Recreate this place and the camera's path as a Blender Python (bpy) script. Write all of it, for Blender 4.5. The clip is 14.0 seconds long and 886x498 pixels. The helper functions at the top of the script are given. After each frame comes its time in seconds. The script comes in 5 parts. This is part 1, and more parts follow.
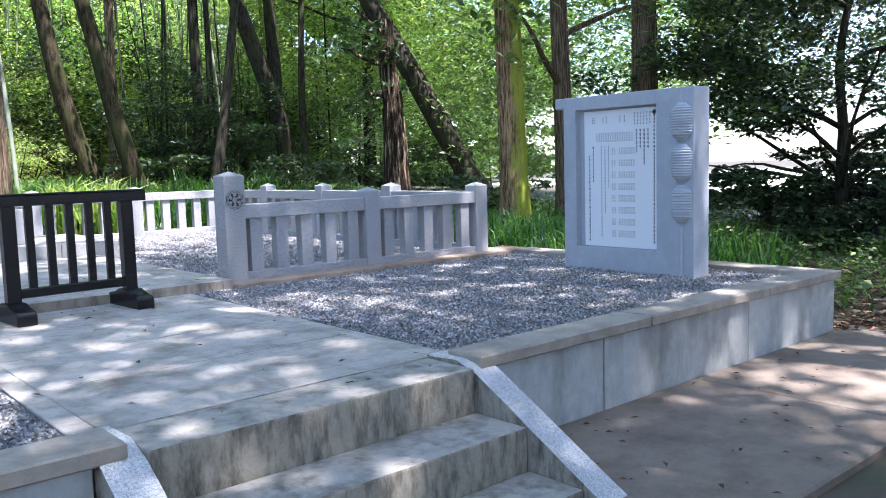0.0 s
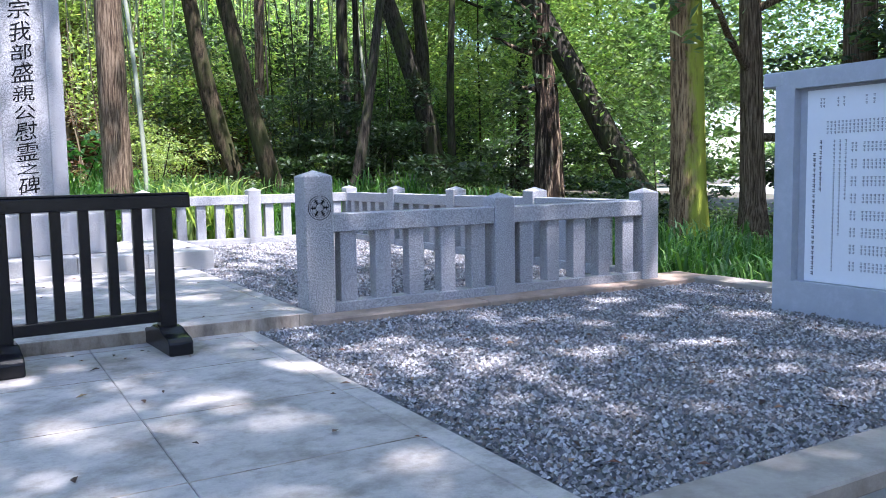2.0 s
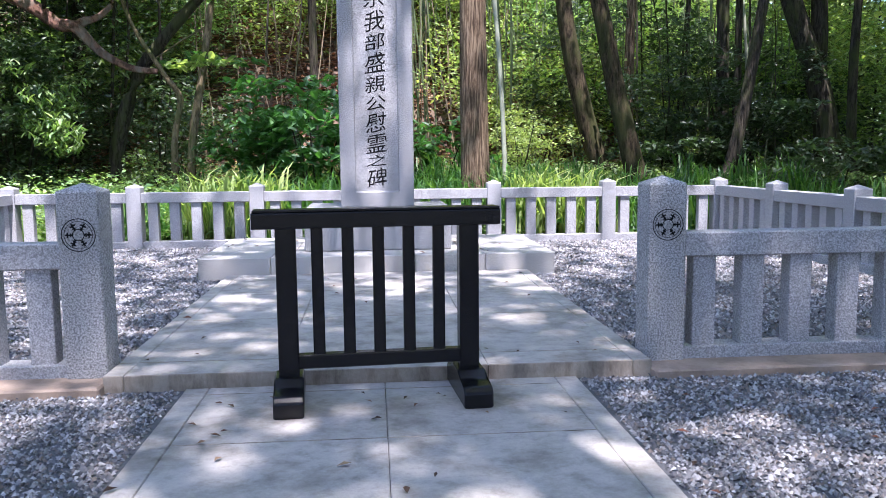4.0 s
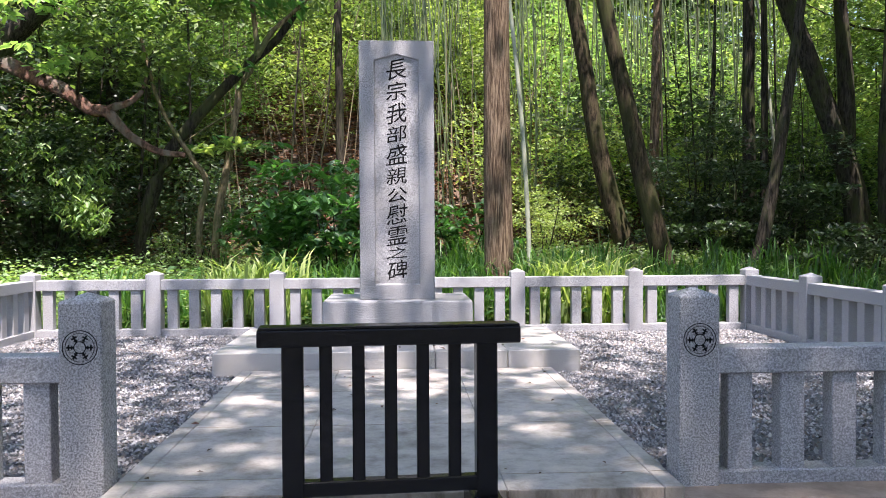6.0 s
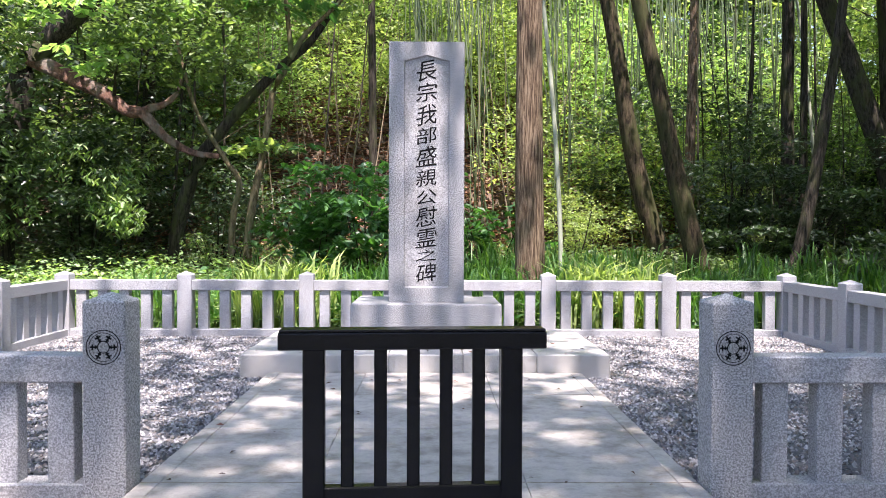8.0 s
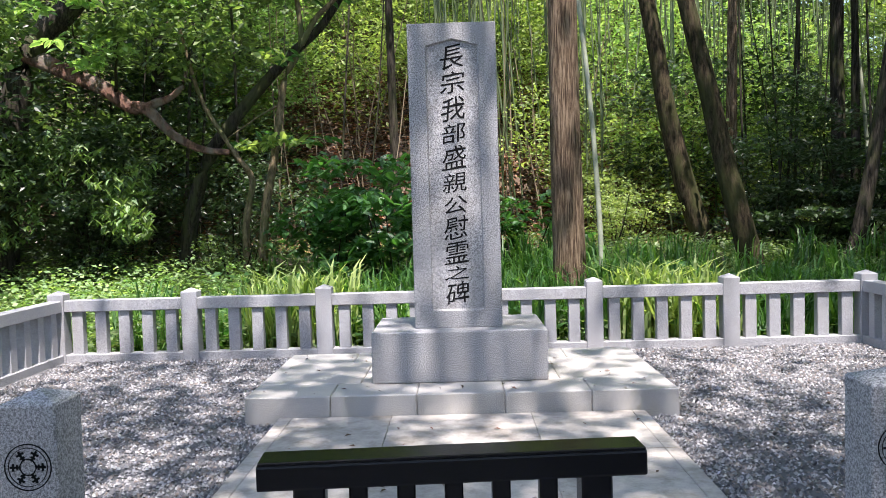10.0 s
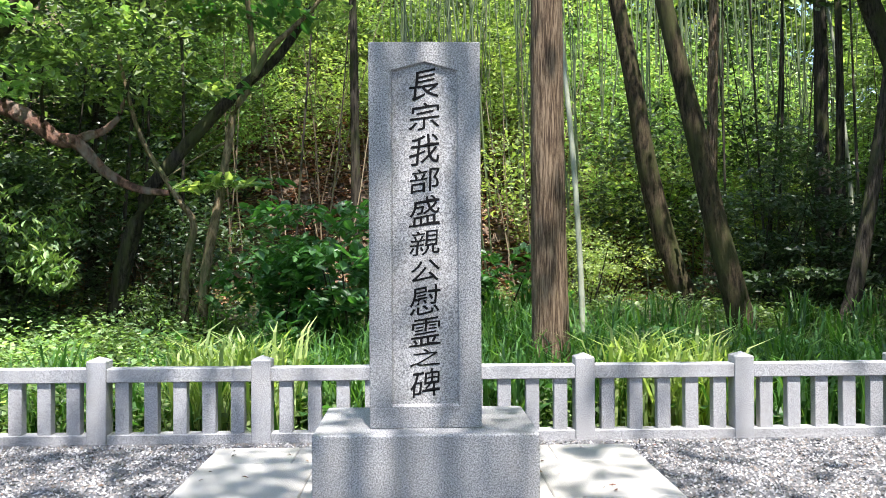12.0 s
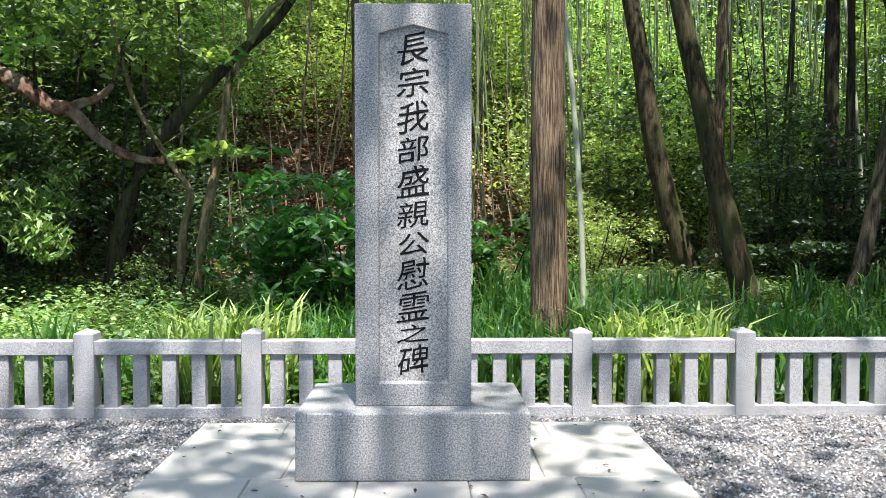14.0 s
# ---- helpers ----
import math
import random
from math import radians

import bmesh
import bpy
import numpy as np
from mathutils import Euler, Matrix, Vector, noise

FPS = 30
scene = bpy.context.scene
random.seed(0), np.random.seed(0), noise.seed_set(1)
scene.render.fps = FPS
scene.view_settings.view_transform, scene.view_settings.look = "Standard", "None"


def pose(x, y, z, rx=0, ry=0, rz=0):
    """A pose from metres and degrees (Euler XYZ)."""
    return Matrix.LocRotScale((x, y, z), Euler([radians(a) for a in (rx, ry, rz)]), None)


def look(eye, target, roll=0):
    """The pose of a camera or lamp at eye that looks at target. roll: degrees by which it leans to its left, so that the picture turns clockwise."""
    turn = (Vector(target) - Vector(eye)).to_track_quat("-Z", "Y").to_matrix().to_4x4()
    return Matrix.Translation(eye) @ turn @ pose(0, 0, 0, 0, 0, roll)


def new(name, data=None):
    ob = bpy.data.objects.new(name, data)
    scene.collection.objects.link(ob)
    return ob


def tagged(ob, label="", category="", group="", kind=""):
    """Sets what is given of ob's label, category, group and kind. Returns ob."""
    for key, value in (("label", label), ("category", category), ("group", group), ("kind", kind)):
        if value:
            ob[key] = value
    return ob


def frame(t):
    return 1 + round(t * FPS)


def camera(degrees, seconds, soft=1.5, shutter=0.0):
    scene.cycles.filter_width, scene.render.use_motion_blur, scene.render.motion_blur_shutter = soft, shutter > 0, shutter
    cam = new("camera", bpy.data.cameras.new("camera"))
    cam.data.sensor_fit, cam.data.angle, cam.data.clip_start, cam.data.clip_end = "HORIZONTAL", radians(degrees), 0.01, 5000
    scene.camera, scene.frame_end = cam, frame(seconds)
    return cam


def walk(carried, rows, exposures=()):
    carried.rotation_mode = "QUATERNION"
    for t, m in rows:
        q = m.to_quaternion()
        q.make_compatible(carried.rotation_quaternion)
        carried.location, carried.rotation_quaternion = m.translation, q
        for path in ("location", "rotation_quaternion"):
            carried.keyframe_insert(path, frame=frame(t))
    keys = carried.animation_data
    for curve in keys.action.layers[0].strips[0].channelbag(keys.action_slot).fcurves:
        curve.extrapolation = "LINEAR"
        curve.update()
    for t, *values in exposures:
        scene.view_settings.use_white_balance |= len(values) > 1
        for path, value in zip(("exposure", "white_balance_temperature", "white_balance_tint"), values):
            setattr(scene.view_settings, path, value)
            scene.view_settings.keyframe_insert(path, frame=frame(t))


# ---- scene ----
cam = camera(56.9, 14.0, soft=0.9)
PATH = [
    (0, (-1.897, -6.612, 1.452), (-0.586, -5.115, 1.252), -1.6),
    (0.5, (-1.522, -6.186, 1.423), (-0.229, -4.672, 1.229), -1.3),
    (1, (-1.202, -5.822, 1.431), (0.038, -4.264, 1.241), -1.1),
    (1.5, (-0.878, -5.516, 1.408), (0.266, -3.885, 1.232), -0.9),
    (2, (-0.566, -5.132, 1.427), (0.437, -3.412, 1.243), -1.0),
    (2.5, (-0.437, -4.802, 1.461), (0.307, -2.956, 1.258), -0.7),
    (3, (-0.255, -4.514, 1.467), (0.221, -2.583, 1.253), -0.3),
    (3.2, (-0.173, -4.421, 1.475), (0.208, -2.471, 1.247), -0.2),
    (5.3, (0.015, -3.878, 1.736), (0.108, -1.886, 1.581), -0.6),
    (5.5, (0.021, -3.882, 1.738), (0.112, -1.887, 1.621), -0.5),
    (6, (0.02, -3.901, 1.749), (0.126, -1.904, 1.705), -0.3),
    (6.5, (0.019, -3.905, 1.758), (0.13, -1.908, 1.764), -0.2),
    (7, (0.02, -3.913, 1.762), (0.122, -1.915, 1.784), 0.0),
    (7.5, (0.04, -3.885, 1.761), (0.102, -1.886, 1.764), 0.3),
    (8, (0.057, -3.83, 1.747), (0.083, -1.83, 1.71), 0.2),
    (8.2, (0.055, -3.786, 1.748), (0.074, -1.787, 1.688), 0.1),
    (10.3, (-0.013, -2.527, 2.084), (-0.056, -0.53, 1.993), -1.8),
    (10.5, (-0.032, -2.397, 2.101), (-0.085, -0.398, 2.04), -1.6),
    (11, (-0.063, -2.016, 2.141), (-0.078, -0.017, 2.146), -1.1),
    (11.5, (-0.052, -1.634, 2.175), (-0.02, 0.365, 2.206), -0.8),
    (12, (-0.037, -1.303, 2.196), (0.021, 0.696, 2.211), -0.3),
    (12.5, (0.049, -1.159, 2.201), (0.113, 0.84, 2.189), -0.3),
    (13, (0.074, -1.124, 2.204), (0.112, 0.875, 2.16), -0.1),
    (13.5, (0.074, -1.12, 2.208), (0.101, 0.88, 2.155), -0.0),
    (14, (0.076, -1.109, 2.207), (0.118, 0.889, 2.15), -0.0),
]
walk(cam, [(t, look(eye, target, roll)) for t, eye, target, roll in PATH],
     [(0.0, 2.02, 5860, 20), (1.5, 1.94, 5720, 21), (3.2, 1.82, 5600, 26), (5.5, 1.45, 6420, 22), (6.5, 1.62, 6400, 24), (8.0, 1.78, 6400, 25), (10.5, 1.27, 6300, 17), (12.0, 1.55, 6280, 13), (14.0, 1.5, 6330, 11)])

# ---- world, sun, exposure ----
world = bpy.data.worlds.new("sky")
scene.world = world
world.use_nodes = True
SUN_FROM = Vector((0.13, -0.55, 1.38)).normalized()
sky = world.node_tree.nodes.new("ShaderNodeTexSky")
sky.sky_type, sky.sun_disc = "NISHITA", False
sky.sun_elevation = math.asin(SUN_FROM.z)
sky.sun_rotation = math.atan2(SUN_FROM.x, SUN_FROM.y)
world.node_tree.nodes["Background"].inputs[1].default_value = 0.15
world.node_tree.links.new(sky.outputs[0], world.node_tree.nodes["Background"].inputs[0])
sun = new("sun", bpy.data.lights.new("sun", "SUN"))
sun.data.energy, sun.data.angle, sun.data.color = 4.5, radians(0.55), (1.0, 0.95, 0.87)
sun.matrix_world = look(SUN_FROM * 40, (0, 0, 0))


# ---- materials ----
def material(name):
    m = bpy.data.materials.new(name)
    m.use_nodes = True
    t = m.node_tree
    return m, t, t.nodes["Principled BSDF"]


def node(t, kind, **values):
    n = t.nodes.new("ShaderNode" + kind)
    for key, value in values.items():
        n.inputs[key.replace("_", " ")].default_value = value
    return n


def coords(t, scale=(1, 1, 1)):
    c = t.nodes.new("ShaderNodeNewGeometry")
    m = t.nodes.new("ShaderNodeMapping")
    m.inputs["Scale"].default_value = scale
    t.links.new(c.outputs["Position"], m.inputs["Vector"])
    return m.outputs[0]


def noise_tex(t, vec, scale, detail=4.0, rough=0.6):
    n = node(t, "TexNoise", Scale=scale, Detail=detail, Roughness=rough)
    t.links.new(vec, n.inputs["Vector"])
    return n.outputs["Fac"]


def ramp(t, fac, stops):
    r = t.nodes.new("ShaderNodeValToRGB")
    e = r.color_ramp.elements
    while len(e) < len(stops):
        e.new(0.5)
    for i, (at, col) in enumerate(stops):
        e[i].position = at
        e[i].color = (*col, 1) if len(col) == 3 else col
    t.links.new(fac, r.inputs[0])
    return r.outputs[0]


def mix(t, fac, a, b, how="MIX"):
    n = t.nodes.new("ShaderNodeMix")
    n.data_type, n.blend_type = "RGBA", how
    for sock, value in ((n.inputs[0], fac), (n.inputs[6], a), (n.inputs[7], b)):
        if isinstance(value, (int, float)):
            sock.default_value = value
        elif isinstance(value, tuple):
            sock.default_value = (*value, 1)
        else:
            t.links.new(value, sock)
    return n.outputs[2]


def bump(t, bsdf, height, strength, dist):
    b = t.nodes.new("ShaderNodeBump")
    b.inputs["Strength"].default_value, b.inputs["Distance"].default_value = strength, dist
    t.links.new(height, b.inputs["Height"])
    t.links.new(b.outputs[0], bsdf.inputs["Normal"])


def granite(name, light, dark, speck=230.0, rough=0.62, stain=0.25, tan=(0.42, 0.36, 0.3), fleck=0.0):
    m, t, p = material(name)
    v = coords(t)
    grain = noise_tex(t, v, speck, 3.0, 0.8)
    fine = noise_tex(t, v, speck * 2.6, 2.0, 0.6)
    mid = tuple(0.5 * a + 0.5 * b for a, b in zip(light, dark))
    col = ramp(t, grain, [(0.40 - fleck, dark), (0.47 - fleck, mid), (0.53 - fleck, light), (0.66, tuple(min(1, c * 1.35) for c in light))])
    col = mix(t, ramp(t, fine, [(0.40, (0.75, 0.75, 0.75)), (0.50, (0, 0, 0))]), col, dark)
    weather = ramp(t, noise_tex(t, v, 2.1, 6.0, 0.62), [(0.42, (0, 0, 0)), (0.75, (1, 1, 1))])
    n = t.nodes.new("ShaderNodeMath")
    n.operation = "MULTIPLY"
    n.inputs[1].default_value = stain
    t.links.new(weather, n.inputs[0])
    col = mix(t, n.outputs[0], col, tan)
    t.links.new(col, p.inputs["Base Color"])
    p.inputs["Roughness"].default_value = rough
    bump(t, p, grain, 0.18, 0.002)
    return m


def concrete(name, light, dark, blotch=3.0, streak=False, stain=(0.16, 0.14, 0.11), amount=0.5, random_tone=0.08, patchy=0.15):
    m, t, p = material(name)
    v = coords(t, (1, 1, 0.3) if streak else (1, 1, 1))
    plain = coords(t)
    big = noise_tex(t, v, blotch, 6.0, 0.65)
    fine = noise_tex(t, plain, 60.0, 5.0, 0.7)
    speckle = noise_tex(t, plain, 320.0, 2.0, 0.7)
    col = mix(t, fine, dark, light)
    col = mix(t, 0.3, col, ramp(t, speckle, [(0.35, dark), (0.65, light)]))
    spots = ramp(t, big, [(0.45, (0, 0, 0)), (0.72, (amount,) * 3)])
    col = mix(t, spots, col, stain)
    patch = noise_tex(t, plain, 11.0, 7.0, 0.72)
    col = mix(t, 1.0, col, ramp(t, patch, [(0.34, (1 - patchy, 1 - 1.03 * patchy, 1 - 1.1 * patchy)), (0.5, (0.96, 0.96, 0.96)), (0.68, (1.07, 1.07, 1.06))]), "MULTIPLY")
    info = t.nodes.new("ShaderNodeObjectInfo")
    tone = ramp(t, info.outputs["Random"], [(0.0, (1 - random_tone,) * 3), (1.0, (1.0,) * 3)])
    col = mix(t, 1.0, col, tone, "MULTIPLY")
    t.links.new(col, p.inputs["Base Color"])
    p.inputs["Roughness"].default_value = 0.8
    bump(t, p, fine, 0.3, 0.004)
    return m


def islands(name, stops, rough=0.7, translucent=None, gloss=0.3):
    """Small separate pieces, each with a tone of its own."""
    m, t, p = material(name)
    g = t.nodes.new("ShaderNodeNewGeometry")
    col = ramp(t, g.outputs["Random Per Island"], stops)
    p.inputs["Roughness"].default_value = rough
    p.inputs["Specular IOR Level"].default_value = gloss
    if translucent:
        broad = noise_tex(t, coords(t), 0.55, 3.0, 0.6)
        col = mix(t, ramp(t, broad, [(0.35, (0, 0, 0)), (0.7, (0.55, 0.55, 0.55))]), col, mix(t, 1.0, col, (1.2, 1.12, 0.82), "MULTIPLY"))
        out = t.nodes["Material Output"]
        tr = t.nodes.new("ShaderNodeBsdfTranslucent")
        warm = mix(t, 1.0, col, translucent, "MULTIPLY")
        t.links.new(warm, tr.inputs[0])
        both = t.nodes.new("ShaderNodeAddShader")
        t.links.new(p.outputs[0], both.inputs[0])
        t.links.new(tr.outputs[0], both.inputs[1])
        t.links.new(both.outputs[0], out.inputs[0])
    t.links.new(col, p.inputs["Base Color"])
    return m


def bark(name, stops, moss=None, moss_amount=0.5, stretch=0.12, scale=26.0, depth=0.03, side=None):
    m, t, p = material(name)
    v = coords(t, (1, 1, stretch))
    ridge = noise_tex(t, v, scale, 5.0, 0.7)
    col = ramp(t, ridge, [(0.5 + (at - 0.5) * 0.45, c) for at, c in stops])
    if moss:
        where = noise_tex(t, coords(t, (1, 1, 0.5)), 2.6, 5.0, 0.65)
        if side:
            # Moss grows on the damp side of the trunk.
            geo, dot, add = t.nodes.new("ShaderNodeNewGeometry"), t.nodes.new("ShaderNodeVectorMath"), t.nodes.new("ShaderNodeMath")
            dot.operation, add.operation = "DOT_PRODUCT", "MULTIPLY_ADD"
            dot.inputs[1].default_value = side
            t.links.new(geo.outputs["Normal"], dot.inputs[0])
            t.links.new(dot.outputs["Value"], add.inputs[0])
            add.inputs[1].default_value = 0.32
            t.links.new(where, add.inputs[2])
            where = add.outputs[0]
        col = mix(t, ramp(t, where, [(0.62 - 0.4 * moss_amount, (0, 0, 0)), (0.75 - 0.3 * moss_amount, (1, 1, 1))]), col, moss)
    t.links.new(col, p.inputs["Base Color"])
    p.inputs["Roughness"].default_value = 0.9
    p.inputs["Specular IOR Level"].default_value = 0.15
    bump(t, p, ridge, 0.9, depth)
    return m


def plain(name, col, rough=0.5, metal=0.0, grain=0.15):
    m, t, p = material(name)
    v = coords(t)
    n = noise_tex(t, v, 35.0, 4.0, 0.65)
    t.links.new(mix(t, n, tuple(c * (1 - grain) for c in col), tuple(min(1, c * (1 + grain)) for c in col)), p.inputs["Base Color"])
    p.inputs["Roughness"].default_value, p.inputs["Metallic"].default_value = rough, metal
    bump(t, p, n, 0.08, 0.003)
    return m


GRANITE = granite("grey_granite", (0.49, 0.485, 0.49), (0.12, 0.12, 0.125), 104.0)
GRANITE_FENCE = granite("fence_granite", (0.47, 0.47, 0.488), (0.19, 0.19, 0.20), 104.0, stain=0.18)
GRANITE_TOP = granite("weathered_granite", (0.56, 0.54, 0.51), (0.25, 0.24, 0.23), 130.0, stain=0.5, tan=(0.40, 0.36, 0.30))
GRANITE_RAMP = granite("stair_cheek_granite", (0.55, 0.55, 0.55), (0.25, 0.25, 0.26), 70.0, stain=0.7, tan=(0.26, 0.255, 0.245), fleck=0.08)
PAVING = concrete("stone_paving", (0.60, 0.555, 0.505), (0.38, 0.35, 0.315), 3.2, stain=(0.20, 0.175, 0.145), amount=0.9, patchy=0.28)
PAVING_EDGE = concrete("stained_paving_edge", (0.50, 0.44, 0.37), (0.27, 0.22, 0.17), 9.0, True, (0.09, 0.065, 0.045), 0.95)
STEP = concrete("weathered_step", (0.50, 0.47, 0.42), (0.30, 0.28, 0.25), 7.0, True, (0.07, 0.062, 0.05), 0.85)
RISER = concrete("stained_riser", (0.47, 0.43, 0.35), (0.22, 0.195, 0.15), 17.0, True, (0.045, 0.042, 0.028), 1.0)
COPING = concrete("tan_coping", (0.47, 0.42, 0.36), (0.31, 0.27, 0.225), 4.0, stain=(0.16, 0.13, 0.105), amount=0.7)
KERB = concrete("dusty_kerb", (0.50, 0.385, 0.30), (0.30, 0.22, 0.165), 4.0, stain=(0.16, 0.11, 0.08), amount=0.7)
WALL_PANEL = concrete("wall_panel", (0.54, 0.56, 0.545), (0.42, 0.44, 0.43), 3.0, True, (0.17, 0.16, 0.14), 0.75)
APRON = concrete("dusty_apron", (0.30, 0.24, 0.19), (0.18, 0.145, 0.112), 2.5, stain=(0.10, 0.065, 0.05), amount=0.7)
BOARD = concrete("board_stone", (0.50, 0.53, 0.58), (0.42, 0.45, 0.495), 5.0, stain=(0.34, 0.35, 0.38), amount=0.3, patchy=0.06)
PLAQUE = plain("white_plaque", (0.84, 0.86, 0.88), 0.35, 0.0, 0.03)
INK = plain("black_ink", (0.008, 0.008, 0.009), 0.85)
INK.node_tree.nodes["Principled BSDF"].inputs["Specular IOR Level"].default_value = 0.12
WRITING = plain("dark_print", (0.10, 0.105, 0.115), 0.6)
FAINT = plain("grey_print", (0.32, 0.33, 0.35), 0.6)
LACQUER = plain("black_lacquer", (0.004, 0.004, 0.006), 0.27, 0.0, 0.4)
LACQUER.node_tree.nodes["Principled BSDF"].inputs["Specular IOR Level"].default_value = 0.35
JOINT = plain("dark_joint", (0.16, 0.145, 0.13), 0.9)
GRAVEL_BED = concrete("gravel_bed", (0.23, 0.23, 0.24), (0.07, 0.07, 0.075), 30.0, stain=(0.05, 0.05, 0.05), amount=0.6)
GRAVEL = islands("grey_gravel", [(0.0, (0.075, 0.075, 0.082)), (0.25, (0.17, 0.17, 0.18)), (0.45, (0.22, 0.185, 0.16)), (0.6, (0.29, 0.285, 0.285)), (0.85, (0.38, 0.375, 0.38)), (1.0, (0.54, 0.535, 0.53))], 0.75)
DRY_LEAF = islands("dry_leaves", [(0.0, (0.045, 0.030, 0.022)), (0.5, (0.11, 0.065, 0.04)), (0.8, (0.20, 0.085, 0.055)), (1.0, (0.34, 0.25, 0.15))], 0.75)
BANK_LEAF = islands("bank_leaves", [(0.0, (0.12, 0.06, 0.035)), (0.4, (0.30, 0.16, 0.09)), (0.7, (0.42, 0.22, 0.12)), (1.0, (0.52, 0.38, 0.24))], 0.75)
GROUND = concrete("leaf_mould", (0.15, 0.115, 0.08), (0.055, 0.045, 0.03), 1.3, stain=(0.045, 0.075, 0.02), amount=0.75)
BANK = concrete("leafy_bank", (0.17, 0.10, 0.06), (0.06, 0.04, 0.027), 2.0, stain=(0.05, 0.06, 0.025), amount=0.8)
FIELD = concrete("pale_field", (0.74, 0.72, 0.63), (0.58, 0.58, 0.46), 0.2, stain=(0.30, 0.38, 0.16), amount=0.5)
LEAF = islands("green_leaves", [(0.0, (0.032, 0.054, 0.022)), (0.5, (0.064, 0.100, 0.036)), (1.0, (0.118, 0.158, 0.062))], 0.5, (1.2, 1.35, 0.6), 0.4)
# Dark evergreen green, also used to put shade into parts of the wood.
LEAF_DARK = islands("dark_shaded_leaves", [(0.0, (0.013, 0.026, 0.012)), (1.0, (0.042, 0.068, 0.030))], 0.42, (0.8, 1.0, 0.5), 0.5)
# Brighter leaf green with sunlight put into the colour.
LEAF_LIME = islands("sun_tinted_leaves", [(0.0, (0.085, 0.125, 0.045)), (0.6, (0.150, 0.195, 0.078)), (1.0, (0.260, 0.300, 0.140))], 0.5, (1.4, 1.5, 0.6), 0.35)
LEAF_BROAD = islands("broad_leaves", [(0.0, (0.022, 0.066, 0.020)), (1.0, (0.050, 0.115, 0.036))], 0.42, (1.1, 1.4, 0.5), 0.5)
# Pale herb green; on trees and woods its paleness is painted sunlight.
LEAF_PALE_LIT = islands("pale_lit_leaves", [(0.0, (0.080, 0.145, 0.060)), (0.6, (0.140, 0.215, 0.098)), (1.0, (0.240, 0.310, 0.165))], 0.5, (1.4, 1.5, 0.6), 0.35)
GRASS = islands("grass_blades", [(0.0, (0.018, 0.056, 0.014)), (0.6, (0.040, 0.102, 0.023)), (1.0, (0.090, 0.165, 0.042))], 0.45, (1.3, 1.4, 0.5), 0.4)
BARK_CEDAR = bark("cedar_bark", [(0.3, (0.055, 0.036, 0.024)), (0.5, (0.155, 0.108, 0.070)), (0.7, (0.29, 0.215, 0.145))], stretch=0.05, scale=60.0)
BARK_PALE = bark("sapling_bark", [(0.3, (0.10, 0.075, 0.045)), (0.7, (0.27, 0.205, 0.125))], (0.11, 0.12, 0.05), 0.4, 0.3, 20.0)
BARK_DARK = bark("dark_bark", [(0.3, (0.018, 0.015, 0.012)), (0.7, (0.070, 0.060, 0.046))], (0.055, 0.062, 0.025), 0.35)
BARK_TAN = bark("tan_bark", [(0.3, (0.014, 0.011, 0.007)), (0.7, (0.080, 0.061, 0.036))], (0.050, 0.052, 0.020), 0.5, 0.2, 18.0)
BARK_MOSS = bark("mossy_bark", [(0.3, (0.085, 0.048, 0.024)), (0.7, (0.40, 0.265, 0.14))], (0.34, 0.37, 0.05), 0.45, side=(0.75, -0.65, 0.0))
BARK_RED = bark("reddish_bark", [(0.3, (0.07, 0.04, 0.03)), (0.7, (0.21, 0.115, 0.085))], (0.20, 0.17, 0.14), 0.3, 0.6, 12.0)
BARK_TORN = bark("torn_bark", [(0.40, (0.020, 0.014, 0.010)), (0.60, (0.09, 0.06, 0.04)), (0.74, (0.38, 0.28, 0.18))], stretch=0.1, scale=14.0, depth=0.06)
BAMBOO = plain("bamboo_green", (0.13, 0.165, 0.080), 0.4, 0.0, 0.3)
BAMBOO_PALE = plain("bamboo_pale", (0.30, 0.32, 0.24), 0.45, 0.0, 0.3)
BAMBOO_DEAD = plain("bamboo_dead", (0.20, 0.155, 0.095), 0.6, 0.0, 0.4)


# ---- mesh helpers ----
def mesh_of(name, verts, faces, mats, smooth=False):
    """A mesh from an array of points and an array of equal-sided faces."""
    verts, faces = np.asarray(verts, np.float32), np.asarray(faces, np.int32)
    me = bpy.data.meshes.new(name)
    me.vertices.add(len(verts))
    me.vertices.foreach_set("co", verts.ravel())
    me.loops.add(faces.size)
    me.loops.foreach_set("vertex_index", faces.ravel())
    me.polygons.add(len(faces))
    me.polygons.foreach_set("loop_start", np.arange(0, faces.size, faces.shape[1], dtype=np.int32))
    me.polygons.foreach_set("use_smooth", np.full(len(faces), smooth))
    me.update(calc_edges=True)
    me.validate()
    for m in mats if isinstance(mats, (list, tuple)) else [mats]:
        me.materials.append(m)
    return me


def put(name, me, parent=None, at=None, label=""):
    ob = new(name, me)
    if at is not None:
        ob.matrix_basis = at if isinstance(at, Matrix) else Matrix.Translation(at)
    if parent:
        ob.parent = parent
    if label:
        ob["label"] = label
    return ob


def finish(bm, name, mat):
    me = bpy.data.meshes.new(name)
    bmesh.ops.recalc_face_normals(bm, faces=bm.faces)
    bm.to_mesh(me)
    bm.free()
    me.materials.append(mat)
    return me


